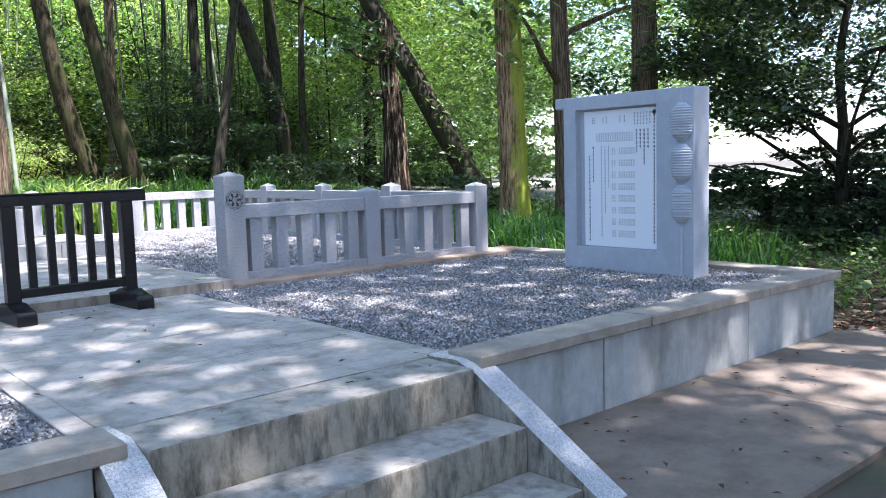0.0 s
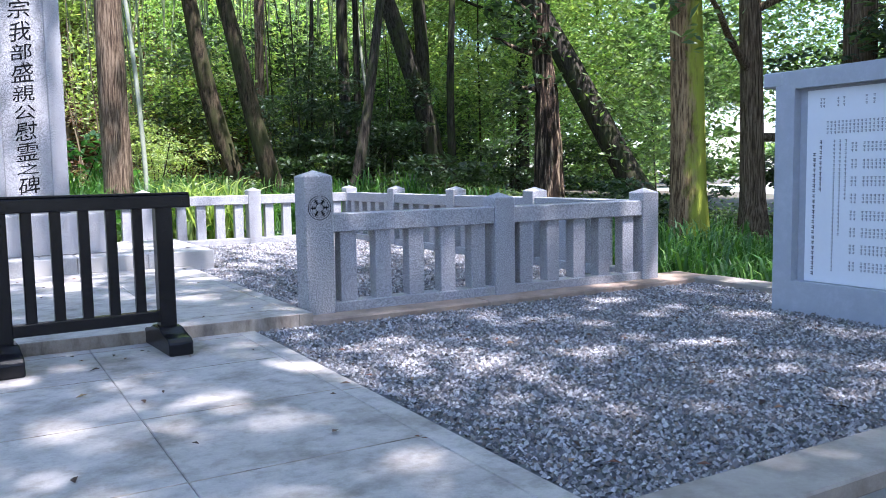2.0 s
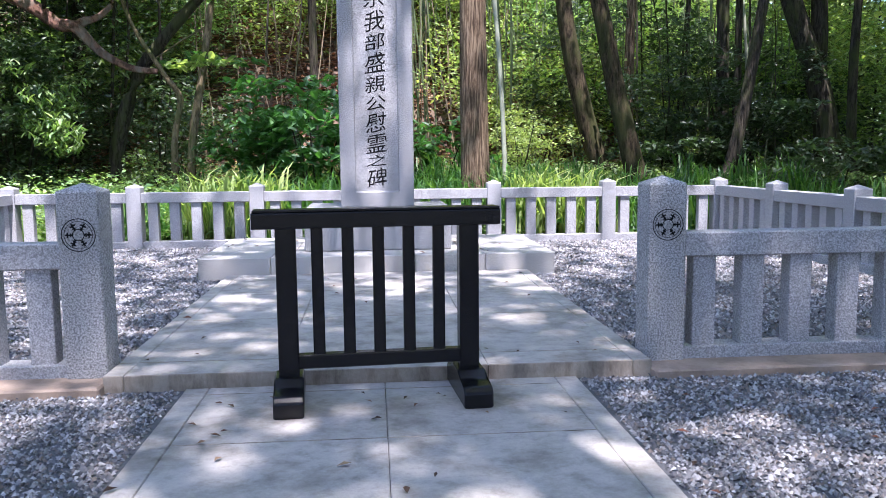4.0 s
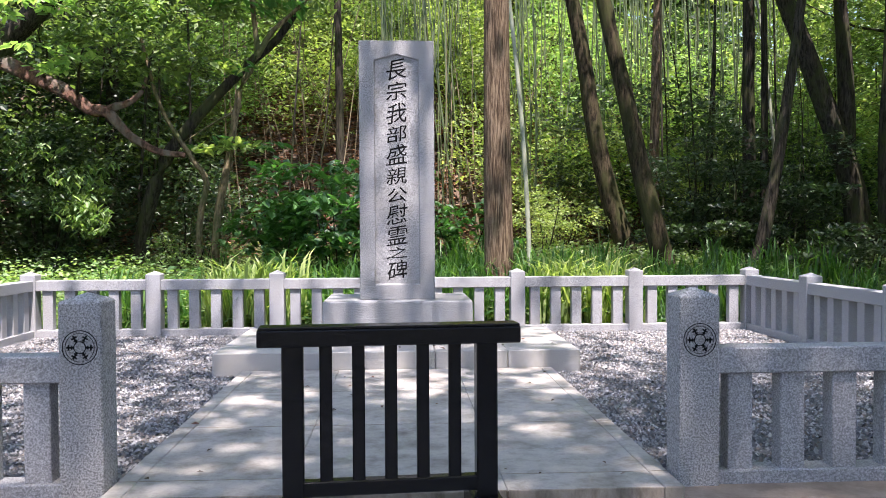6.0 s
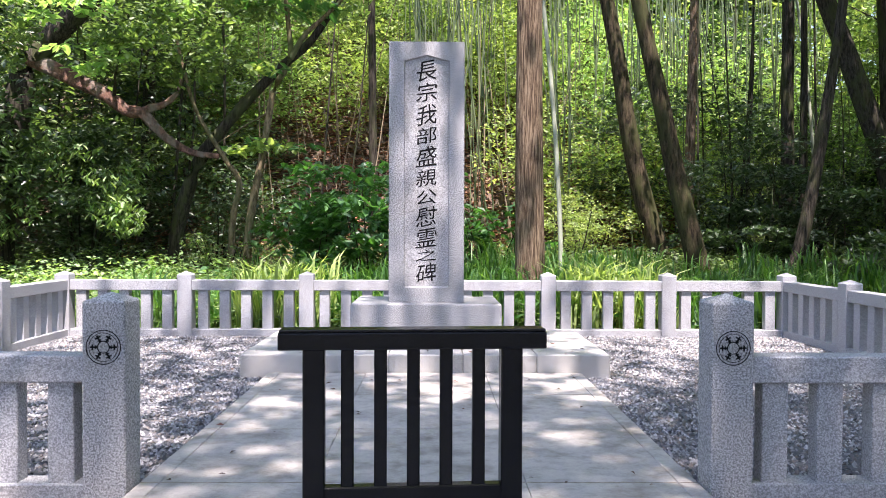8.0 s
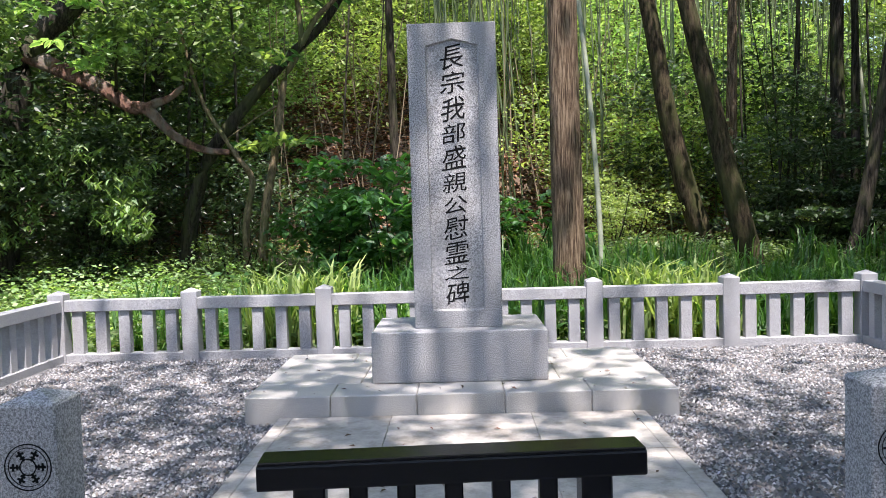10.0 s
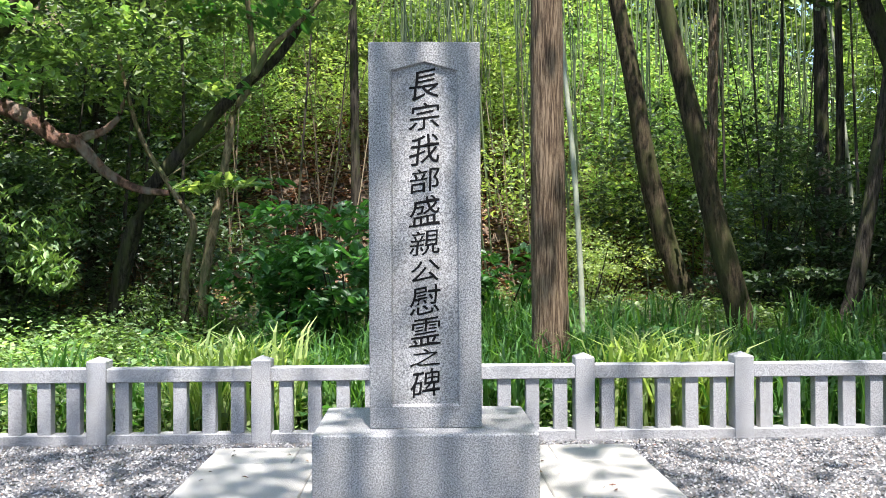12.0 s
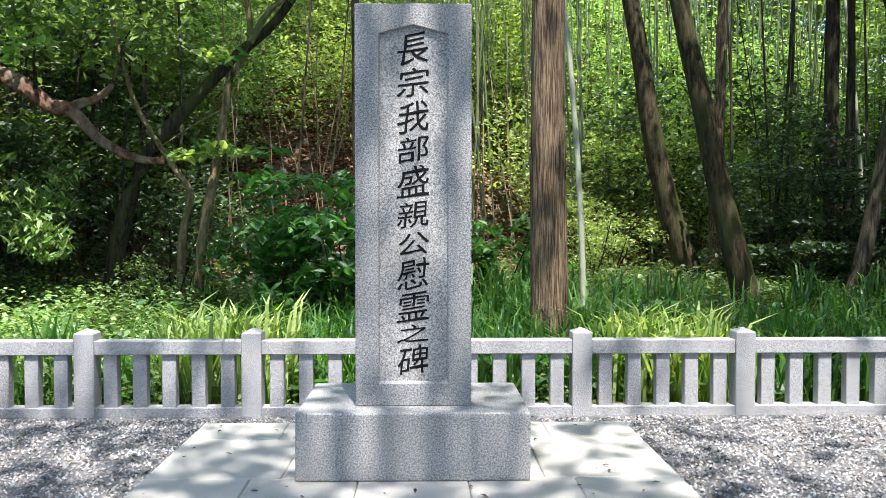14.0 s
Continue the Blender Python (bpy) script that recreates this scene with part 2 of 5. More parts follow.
def box(name, x0, x1, y0, y1, z0, z1, mat, edge=0.006, rounds=1):
    """A block with eased edges."""
    bm = bmesh.new()
    bmesh.ops.create_cube(bm, size=1)
    for v in bm.verts:
        v.co = Vector((x0 if v.co.x < 0 else x1, y0 if v.co.y < 0 else y1, z0 if v.co.z < 0 else z1))
    if edge:
        bmesh.ops.bevel(bm, geom=bm.edges[:], offset=edge, segments=rounds, affect="EDGES", profile=0.6)
    return finish(bm, name, mat)


def prism(name, outline, axis, a, b, mat, edge=0.0):
    """An outline of (u, v) points drawn out along an axis from a to b."""
    bm = bmesh.new()

    def place(u, v, w):
        return {"x": (w, u, v), "y": (u, w, v), "z": (u, v, w)}[axis]

    lo = [bm.verts.new(place(u, v, a)) for u, v in outline]
    hi = [bm.verts.new(place(u, v, b)) for u, v in outline]
    bm.faces.new(lo)
    bm.faces.new(hi[::-1])
    n = len(outline)
    for i in range(n):
        bm.faces.new((lo[i], lo[(i + 1) % n], hi[(i + 1) % n], hi[i]))
    if edge:
        bmesh.ops.bevel(bm, geom=bm.edges[:], offset=edge, segments=1, affect="EDGES")
    return finish(bm, name, mat)


def post_mesh(name, w, z0, shoulder, apex, mat, edge=0.006):
    """A square stone post with a low pyramid head."""
    bm = bmesh.new()
    h = w / 2
    low = [bm.verts.new((sx * h, sy * h, z0)) for sx, sy in ((-1, -1), (1, -1), (1, 1), (-1, 1))]
    top = [bm.verts.new((sx * h, sy * h, shoulder)) for sx, sy in ((-1, -1), (1, -1), (1, 1), (-1, 1))]
    tip = bm.verts.new((0, 0, apex))
    bm.faces.new(low[::-1])
    for i in range(4):
        bm.faces.new((low[i], low[(i + 1) % 4], top[(i + 1) % 4], top[i]))
        bm.faces.new((top[i], top[(i + 1) % 4], tip))
    bmesh.ops.bevel(bm, geom=[e for e in bm.edges if tip not in e.verts], offset=edge, segments=1, affect="EDGES")
    return finish(bm, name, mat)


def tube(points, radii, sides=10, seed=0, rough=0.0, ridge=0.0):
    """Points and quads of a tapered, uneven tube along a line."""
    rng = np.random.default_rng(seed)
    pts, rad = np.asarray(points, float), np.asarray(radii, float)
    tang = np.gradient(pts, axis=0)
    tang /= np.linalg.norm(tang, axis=1, keepdims=True)
    ref = np.where(np.abs(tang[:, 2:3]) > 0.9, [[1.0, 0, 0]], [[0, 0, 1.0]])
    u = np.cross(tang, ref)
    u /= np.linalg.norm(u, axis=1, keepdims=True)
    w = np.cross(tang, u)
    ang = np.linspace(0, 2 * np.pi, sides, endpoint=False)
    lobes = 1 + rough * (np.sin(3 * ang + rng.uniform(0, 6)) + 0.7 * np.sin(5 * ang + rng.uniform(0, 6)))
    lobes = lobes + ridge * rng.normal(0, 1, sides)
    wob = 1 + rough * rng.normal(0, 0.5, (len(pts), sides))
    r = rad[:, None] * lobes[None] * wob
    v = pts[:, None] + r[..., None] * (np.cos(ang)[None, :, None] * u[:, None] + np.sin(ang)[None, :, None] * w[:, None])
    i, j = np.meshgrid(np.arange(len(pts) - 1), np.arange(sides), indexing="ij")
    k = (j + 1) % sides
    f = np.stack([i * sides + j, i * sides + k, (i + 1) * sides + k, (i + 1) * sides + j], -1).reshape(-1, 4)
    return v.reshape(-1, 3), f


def joined(pieces):
    vs, fs, n = [], [], 0
    for v, f in pieces:
        vs.append(v)
        fs.append(f + n)
        n += len(v)
    return np.concatenate(vs), np.concatenate(fs)


def leaves(centres, size, seed, long=2.0, droop=0.3, spread=0.4):
    """One folded leaf of four points at each centre."""
    rng = np.random.default_rng(seed)
    c = np.asarray(centres, float)
    n = len(c)
    a = rng.uniform(0, 2 * np.pi, n)
    d = np.stack([np.cos(a), np.sin(a), rng.normal(-droop, spread, n)], -1)
    d /= np.linalg.norm(d, axis=1, keepdims=True)
    up = np.stack([rng.normal(0, 0.45, n), rng.normal(0, 0.45, n), np.ones(n)], -1)
    s = np.cross(d, up)
    s /= np.linalg.norm(s, axis=1, keepdims=True)
    nrm = np.cross(s, d)
    sz = (size * rng.uniform(0.6, 1.35, n))[:, None]
    wide = sz / long
    v = np.stack([c - d * sz * 0.5, c + s * wide * 0.5 + nrm * wide * 0.15, c + d * sz * 0.5, c - s * wide * 0.5 + nrm * wide * 0.15], 1)
    return v.reshape(-1, 3), np.arange(4 * n).reshape(n, 4)


def broad_leaves(centres, size, seed, long=1.8, droop=0.35, spread=0.35):
    """Pointed oval leaves of two halves folded along the midrib."""
    rng = np.random.default_rng(seed)
    c = np.asarray(centres, float)
    n = len(c)
    a = rng.uniform(0, 2 * np.pi, n)
    d = np.stack([np.cos(a), np.sin(a), rng.normal(-droop, spread, n)], -1)
    d /= np.linalg.norm(d, axis=1, keepdims=True)
    s = np.cross(d, np.stack([rng.normal(0, 0.3, n), rng.normal(0, 0.3, n), np.ones(n)], -1))
    s /= np.linalg.norm(s, axis=1, keepdims=True)
    nrm = np.cross(s, d)
    sz = (size * rng.uniform(0.55, 1.3, n))[:, None]
    w, up = sz / long / 2, nrm * sz * 0.06
    v = np.stack([c - d * sz * 0.5, c - d * sz * 0.18 + s * w + up, c + d * sz * 0.2 + s * w * 0.8 + up, c + d * sz * 0.5 - up, c + d * sz * 0.2 - s * w * 0.8 + up, c - d * sz * 0.18 - s * w + up], 1)
    k = (np.arange(n) * 6)[:, None]
    return v.reshape(-1, 3), np.concatenate([k + [0, 1, 2, 3], k + [0, 3, 4, 5]], 0)


def clumps(n, rng, blobs, thin=0.35):
    """Points in many uneven blobs (x, y, z, rx, rz)."""
    blobs = np.asarray(blobs, float)
    pick = rng.choice(len(blobs), n, p=(blobs[:, 3] ** 2 * blobs[:, 4]) / (blobs[:, 3] ** 2 * blobs[:, 4]).sum())
    d = rng.normal(0, 1, (n, 3))
    d /= np.linalg.norm(d, axis=1, keepdims=True)
    r = rng.uniform(thin, 1, n) ** 0.6
    b = blobs[pick]
    return b[:, :3] + d * r[:, None] * b[:, [3, 3, 4]]


def smooth_step(a, b, x):
    t = np.clip((np.asarray(x, float) - a) / (b - a), 0, 1)
    return t * t * (3 - 2 * t)


def ground_z(x, y):
    """Height of the natural ground."""
    x, y = np.asarray(x, float), np.asarray(y, float)
    z = -0.06 + 0.30 * smooth_step(-4.5, 6.5, y) * smooth_step(-9, -4, y)
    z = z + 0.85 * smooth_step(6.5, 17, y) * (1 - 0.6 * smooth_step(9, 16, x))
    hill = np.clip(y - 17 - 0.25 * np.maximum(x - 2, 0), 0, 60)
    z = z + (0.42 * hill * smooth_step(0, 4, hill) + 0.45 * np.clip(hill - 3, 0, 14)) * (1 - smooth_step(9, 20, x))
    west = np.clip(-x - 11, 0, 40)
    z = z + 0.3 * west * smooth_step(0, 4, west) * smooth_step(-6, 8, y)
    z = z + 0.05 * np.sin(0.9 * x + 0.4) * np.sin(0.7 * y + 1.0) * smooth_step(5.2, 8, np.maximum(np.abs(x), y - 1.5))
    return np.minimum(z, 15.0)


# ---- ground ----
def ground_mesh():
    def axis(lo, hi, fine_lo, fine_hi):
        a = np.concatenate([np.linspace(lo, fine_lo, 24, endpoint=False), np.linspace(fine_lo, fine_hi, 110, endpoint=False), np.linspace(fine_hi, hi, 24)])
        return a
    xs, ys = axis(-260, 260, -20, 24), axis(-260, 260, -14, 34)
    gx, gy = np.meshgrid(xs, ys, indexing="ij")
    v = np.stack([gx, gy, ground_z(gx, gy)], -1).reshape(-1, 3)
    n = len(ys)
    i, j = np.meshgrid(np.arange(len(xs) - 1), np.arange(n - 1), indexing="ij")
    f = np.stack([i * n + j, (i + 1) * n + j, (i + 1) * n + j + 1, i * n + j + 1], -1).reshape(-1, 4)
    me = mesh_of("ground", v, f, [GROUND, BANK, FIELD], True)
    mid = v[f].mean(1)
    kind = np.where((mid[:, 2] > 1.25) & (mid[:, 0] < 8), 1, 0)
    kind = np.where((mid[:, 0] > 24) & (mid[:, 1] < 26), 2, kind)
    me.polygons.foreach_set("material_index", kind.astype(np.int32))
    return me


tagged(put("ground", ground_mesh()), "brown leaf-covered woodland soil rising to a bank", "ground", kind="structure")

# ---- terrace, paths and steps ----
PATH_Z, UPPER_Z, GRAVEL_Z, LOW_GRAVEL_Z = 0.455, 0.53, 0.485, 0.445
FRONT_Y, EDGE_X, BACK_Y = -3.66, 5.08, 6.36


def paving_thing(name, label, slabs, bed):
    """Paving slabs over a darker bed that shows in the joints."""
    base = tagged(put(name, box(name, *bed, JOINT, 0.0)), label, "paving", kind="structure")
    for s in slabs:
        x0, x1, y0, y1, z0, z1, m = s
        me = box("slab", x0 + 0.0014, x1 - 0.0014, y0 + 0.0014, y1 - 0.0014, z0, z1, m, 0.004)
        me.materials.append(PAVING_EDGE)
        for p in me.polygons:
            p.material_index = 1 if p.normal.y < -0.6 else 0
        put("slab", me, base)
    return base


slabs = []
for x0, x1 in ((-0.975, -0.86), (0.86, 0.975)):
    for y0, y1 in ((-3.36, -1.75), (-1.75, -0.09)):
        slabs.append((x0, x1, y0, y1, 0.3, PATH_Z, PAVING))
for x0, x1 in ((-0.86, 0.0), (0.0, 0.86)):
    for y0, y1 in ((-3.36, -2.52), (-2.52, -1.72), (-1.72, -0.92), (-0.92, -0.22), (-0.22, -0.09)):
        slabs.append((x0, x1, y0, y1, 0.3, PATH_Z, PAVING))
paving_thing("path_lower", "pale grey stone slab path with thin joints and scattered leaves", slabs, (-0.97, 0.97, -3.36, -0.1, 0.0, PATH_Z - 0.012))

slabs = []
for x0, x1 in ((-1.37, -1.27), (-1.27, -0.52), (-0.52, 0.52), (0.52, 1.27), (1.27, 1.37)):
    for y0, y1 in ((-0.11, 0.15), (0.15, 1.25), (1.25, 2.35), (2.35, 3.32)):
        slabs.append((x0, x1, y0, y1, 0.32, UPPER_Z, PAVING))
paving_thing("path_upper", "raised pale stone slab path leading to the memorial", slabs, (-1.36, 1.36, -0.08, 3.31, 0.0, UPPER_Z - 0.012))

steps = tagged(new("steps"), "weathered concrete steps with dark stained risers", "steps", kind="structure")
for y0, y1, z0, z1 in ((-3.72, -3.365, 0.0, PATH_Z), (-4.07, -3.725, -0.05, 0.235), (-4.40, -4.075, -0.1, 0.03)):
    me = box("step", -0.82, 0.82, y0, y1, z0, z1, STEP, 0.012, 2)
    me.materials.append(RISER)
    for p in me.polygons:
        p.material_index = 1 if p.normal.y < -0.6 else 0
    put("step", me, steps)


def cheek(x0, x1):
    """The sloping side stone of the steps, with a rounded upper end."""
    top = [(-3.36, 0.475), (-3.58, 0.475), (-3.66, 0.462), (-3.72, 0.43)]
    me = prism("cheek", [(-3.36, -0.1)] + top + [(-4.62, -0.06), (-4.62, -0.2)], "x", x0, x1, GRANITE_RAMP, 0.012)
    me.materials.append(RISER)
    for p in me.polygons:
        p.material_index = 1 if abs(p.normal.x) > 0.9 else 0
    return me


for x0, x1 in ((0.825, 0.985), (-0.985, -0.825)):
    tagged(put("stair_cheek", cheek(x0, x1)), "sloping light granite side stone beside the steps", "stair cheek", "stair cheeks", "structure")


def terrace(side):
    """Gravel terrace beside the lower path with its panel wall and coping."""
    sgn = 1 if side == "east" else -1

    def rng_x(a, b):
        return (a, b) if sgn > 0 else (-b, -a)

    wall = tagged(new("retaining_wall_" + side), "grey panel retaining wall with tan stone coping", "retaining wall", kind="structure")
    joints = [0.99, 1.93, 3.62, EDGE_X - 0.03]
    for a, b in zip(joints, joints[1:]):
        put("panel", box("panel", *rng_x(a + 0.004, b - 0.004), FRONT_Y, FRONT_Y + 0.12, -0.25, 0.43, WALL_PANEL, 0.005), wall)
    for a, b in ((FRONT_Y + 0.125, -1.9), (-1.9, -0.25), (-0.25, 0.9)):
        put("panel", box("panel", *rng_x(EDGE_X - 0.15, EDGE_X - 0.03), a + 0.004, b - 0.004, -0.25, 0.43, WALL_PANEL, 0.005), wall)
    cope = [0.88, 2.35, 3.85, EDGE_X]
    for a, b in zip(cope, cope[1:]):
        put("coping_stone", box("coping_stone", *rng_x(a + 0.002, b - 0.002), FRONT_Y - 0.045, FRONT_Y + 0.21, 0.432, 0.5, COPING, 0.008), wall)
    for a, b in ((FRONT_Y + 0.214, -1.95), (-1.946, -0.17)):
        put("coping_stone", box("coping_stone", *rng_x(EDGE_X - 0.26, EDGE_X), a, b, 0.432, 0.5, COPING, 0.008), wall)
    put("joint_filler", box("joint_filler", *rng_x(1.0, EDGE_X - 0.06), FRONT_Y + 0.03, FRONT_Y + 0.1, -0.2, 0.42, JOINT, 0.0), wall)
    tagged(put("gravel_bed_" + side, box("gravel_bed", *rng_x(0.98, EDGE_X - 0.2), FRONT_Y + 0.13, 0.0, -0.1, LOW_GRAVEL_Z, GRAVEL_BED, 0.0)),
           "grey gravel bed of the terrace", "gravel bed", kind="structure")


terrace("east")
terrace("west")
tagged(put("gravel_bed_court", box("gravel_bed", -4.62, 4.62, 0.02, BACK_Y + 0.1, -0.1, GRAVEL_Z - 0.01, GRAVEL_BED, 0.0)), "grey gravel court round the memorial", "gravel bed", kind="structure")
apron = tagged(new("apron"), "dusty brown concrete apron below the wall with fallen leaves", "pavement", kind="structure")
for a, b in ((-6.4, -0.99), (0.99, 2.9), (2.906, 5.35)):
    put("slab", box("slab", a, b, -5.05, FRONT_Y - 0.004, -0.3, -0.008, APRON, 0.012), apron)
put("slab", box("slab", -0.985, 0.985, -5.05, -4.405, -0.3, -0.006, APRON, 0.012), apron)

# ---- stone fences ----
RAIL = {}


def fence(name, start, direction, bays, bay, first, last, label, z0, base=True):
    """Posts, two rails and five balusters a bay, along a line."""
    d = Vector((*direction, 0))
    turn = Matrix.Rotation(math.atan2(d.y, d.x), 4, "Z")
    f = tagged(new(name), label, "stone fence", "stone fences")
    f.matrix_basis = Matrix.Translation((start[0], start[1], 0)) @ turn
    if not RAIL:
        RAIL["post"] = post_mesh("post", 0.18, 0.40, 1.235, 1.275, GRANITE_FENCE)
        RAIL["baluster"] = box("baluster", -0.062, 0.062, -0.05, 0.05, 0.55, 1.045, GRANITE_FENCE, 0.005)
    top = box("top_rail", 0.088, bay - 0.088, -0.075, 0.075, 1.04, 1.168, GRANITE_FENCE, 0.007)
    low = box("bottom_rail", 0.088, bay - 0.088, -0.075, 0.075, 0.43, 0.56, GRANITE_FENCE, 0.006)
    for i in range(bays + 1):
        if (i > 0 or first) and (i < bays or last):
            put("post", RAIL["post"], f, (i * bay, 0, 0))
    for i in range(bays):
        put("top_rail", top, f, (i * bay, 0, 0))
        put("bottom_rail", low, f, (i * bay, 0, 0))
        gap = (bay - 0.18) / 5
        for k in range(5):
            put("baluster", RAIL["baluster"], f, (i * bay + 0.09 + gap * (k + 0.5), 0, 0))
    return f


FENCE = "light grey granite fence with square balusters"
SIDE_BAY = (BACK_Y - 0.1) / 4
fence("back_fence", (-4.5, BACK_Y), (1, 0), 6, 1.5, True, True, FENCE + " behind the memorial", GRAVEL_Z)
fence("front_fence", (1.478, 0.1), (1, 0), 2, 1.511, False, True, FENCE + " beside the gate post", GRAVEL_Z)
fence("front_fence", (-4.5, 0.1), (1, 0), 2, 1.511, True, False, FENCE + " beside the gate post", GRAVEL_Z)
fence("side_fence", (4.5, 0.1), (0, 1), 4, SIDE_BAY, False, False, FENCE + " along the gravel court", GRAVEL_Z)
fence("side_fence", (-4.5, 0.1), (0, 1), 4, SIDE_BAY, False, False, FENCE + " along the gravel court", GRAVEL_Z)
for sgn in (1, -1):
    kerb = tagged(new("fence_kerb"), "tan stone kerb under the front fence", "kerb", "fence kerbs", "structure")
    xs = [1.36, 2.7, 4.0, EDGE_X]
    for a, b in zip(xs, xs[1:]):
        x0, x1 = (a, b) if sgn > 0 else (-b, -a)
        put("kerb_stone", box("kerb_stone", x0 + 0.002, x1 - 0.002, -0.19, 0.26, 0.2, 0.494, KERB, 0.01), kerb)
    for y0, y1 in ((0.265, 3.3), (3.304, 6.5)):
        x0, x1 = (4.37, 4.63) if sgn > 0 else (-4.63, -4.37)
        put("kerb_stone", box("kerb_stone", x0, x1, y0, y1, 0.1, 0.45, COPING, 0.01), kerb)
kerb = tagged(new("fence_kerb"), "stone kerb under the back fence", "kerb", "fence kerbs", "structure")
for a, b in ((-4.36, -1.5), (-1.496, 1.5), (1.504, 4.36)):
    put("kerb_stone", box("kerb_stone", a, b, BACK_Y - 0.13, BACK_Y + 0.15, 0.1, 0.452, COPING, 0.01), kerb)


# ---- gate posts with carved crest ----
def ring(r, w, y, sides=40):
    a = np.linspace(0, 2 * np.pi, sides, endpoint=False)
    v = np.concatenate([np.stack([rr * np.cos(a), np.full(sides, yy), rr * np.sin(a)], -1) for rr, yy in ((r, y), (r + w, y), (r + w, y + 0.012), (r, y + 0.012))])
    f = []
    for k in range(4):
        for i in range(sides):
            j = (i + 1) % sides
            f.append((k * sides + i, k * sides + j, ((k + 1) % 4) * sides + j, ((k + 1) % 4) * sides + i))
    return v, np.array(f)


def crest_mesh():
    """Two fine rings, and six small cross marks round a hexagon."""
    bits = [ring(0.078, 0.004, -0.002), ring(0.066, 0.0022, -0.002)]

    def bar(cx, cz, length, w, ang):
        c, s = math.cos(ang), math.sin(ang)
        q = [(-length / 2, -w / 2), (length / 2, -w / 2), (length / 2, w / 2), (-length / 2, w / 2)]
        v = [(cx + c * a - s * b, yy, cz + s * a + c * b) for yy in (-0.002, 0.01) for a, b in q]
        return np.array(v), np.array([(0, 1, 2, 3), (7, 6, 5, 4), (0, 4, 5, 1), (1, 5, 6, 2), (2, 6, 7, 3), (3, 7, 4, 0)])

    for k in range(6):
        a = k * math.pi / 3
        cx, cz = 0.044 * math.cos(a), 0.044 * math.sin(a)
        bits += [bar(cx, cz, 0.038, 0.008, a), bar(cx * 1.16, cz * 1.16, 0.028, 0.0075, a + math.pi / 2), bar(cx * 0.84, cz * 0.84, 0.018, 0.0065, a + math.pi / 2)]
        b = a + math.pi / 6
        bits.append(bar(0.027 * math.cos(b), 0.027 * math.sin(b), 0.028, 0.004, b + math.pi / 2))
    return mesh_of("crest", *joined(bits), INK)


GATE = post_mesh("shaft", 0.2, 0.40, 1.425, 1.465, GRANITE, 0.007)
CREST = crest_mesh()
for x in (1.478, -1.478):
    g = tagged(new("gate_post"), "square grey granite gate post with a carved round crest", "gate post", "gate posts")
    g.matrix_basis = Matrix.Translation((x, 0.1, 0))
    put("shaft", GATE, g)
    put("crest", CREST, g, (0.0, -0.1, 1.212), "dark carved round family crest")


# ---- black wooden barrier before the gate ----
def barrier():
    b = tagged(new("wooden_barrier"), "black-painted wooden barrier with upright bars on block feet", "barrier")
    b.matrix_basis = pose(-0.022, -0.36, 0, 0, 0, 4.0)
    put("top_rail", box("top_rail", -0.566, 0.566, -0.05, 0.05, 1.26, 1.335, LACQUER, 0.008, 2), b)
    put("cap_strip", box("cap_strip", -0.559, 0.559, -0.058, 0.058, 1.3355, 1.347, LACQUER, 0.003), b)
    for x in (-0.418, 0.418):
        put("upright", box("upright", x - 0.046, x + 0.046, -0.04, 0.04, 0.56, 1.265, LACQUER, 0.006), b)
        foot = [(-0.26, PATH_Z), (0.26, PATH_Z), (0.26, PATH_Z + 0.07), (0.235, PATH_Z + 0.095), (0.13, PATH_Z + 0.10), (0.075, PATH_Z + 0.135), (-0.075, PATH_Z + 0.135), (-0.13, PATH_Z + 0.10), (-0.235, PATH_Z + 0.095), (-0.26, PATH_Z + 0.07)]
        put("foot", prism("foot", foot, "x", x - 0.066, x + 0.066, LACQUER, 0.007), b)
    put("bottom_rail", box("bottom_rail", -0.38, 0.38, -0.03, 0.03, 0.615, 0.68, LACQUER, 0.006), b)
    for k in range(5):
        x = -0.418 + 0.836 * (k + 1) / 6
        put("bar", box("bar", x - 0.027, x + 0.027, -0.02, 0.02, 0.675, 1.265, LACQUER, 0.005), b)
    return b


barrier()


# ---- memorial ----
def recessed_block(name, x0, x1, y0, y1, z0, z1, opening, depth, mat, slope=0.012):
    """A block whose front face (at y0) has a sunk panel of the given outline (x, z)."""
    bm = bmesh.new()
    outer = [(x0, z0), (x1, z0), (x1, z1), ((x0 + x1) / 2, z1), (x0, z1)]
    front = [bm.verts.new((x, y0, z)) for x, z in outer]
    back = [bm.verts.new((x, y1, z)) for x, z in outer]
    cx, cz = sum(p[0] for p in opening) / 5, sum(p[1] for p in opening) / 5
    rim = [bm.verts.new((x, y0, z)) for x, z in opening]
    floor = [bm.verts.new((cx + (x - cx) * (1 - slope * 4), y0 + depth, cz + (z - cz) * (1 - slope))) for x, z in opening]
    n = 5
    for i in range(n):
        j = (i + 1) % n
        bm.faces.new((front[i], front[j], rim[j], rim[i]))
        bm.faces.new((rim[i], rim[j], floor[j], floor[i]))
        bm.faces.new((front[j], front[i], back[i], back[j]))
    bm.faces.new(floor)
    bm.faces.new(back[::-1])
    edges = [e for e in bm.edges if all(v in front + back for v in e.verts)]
    bmesh.ops.bevel(bm, geom=edges, offset=0.006, segments=1, affect="EDGES")
    return finish(bm, name, mat)


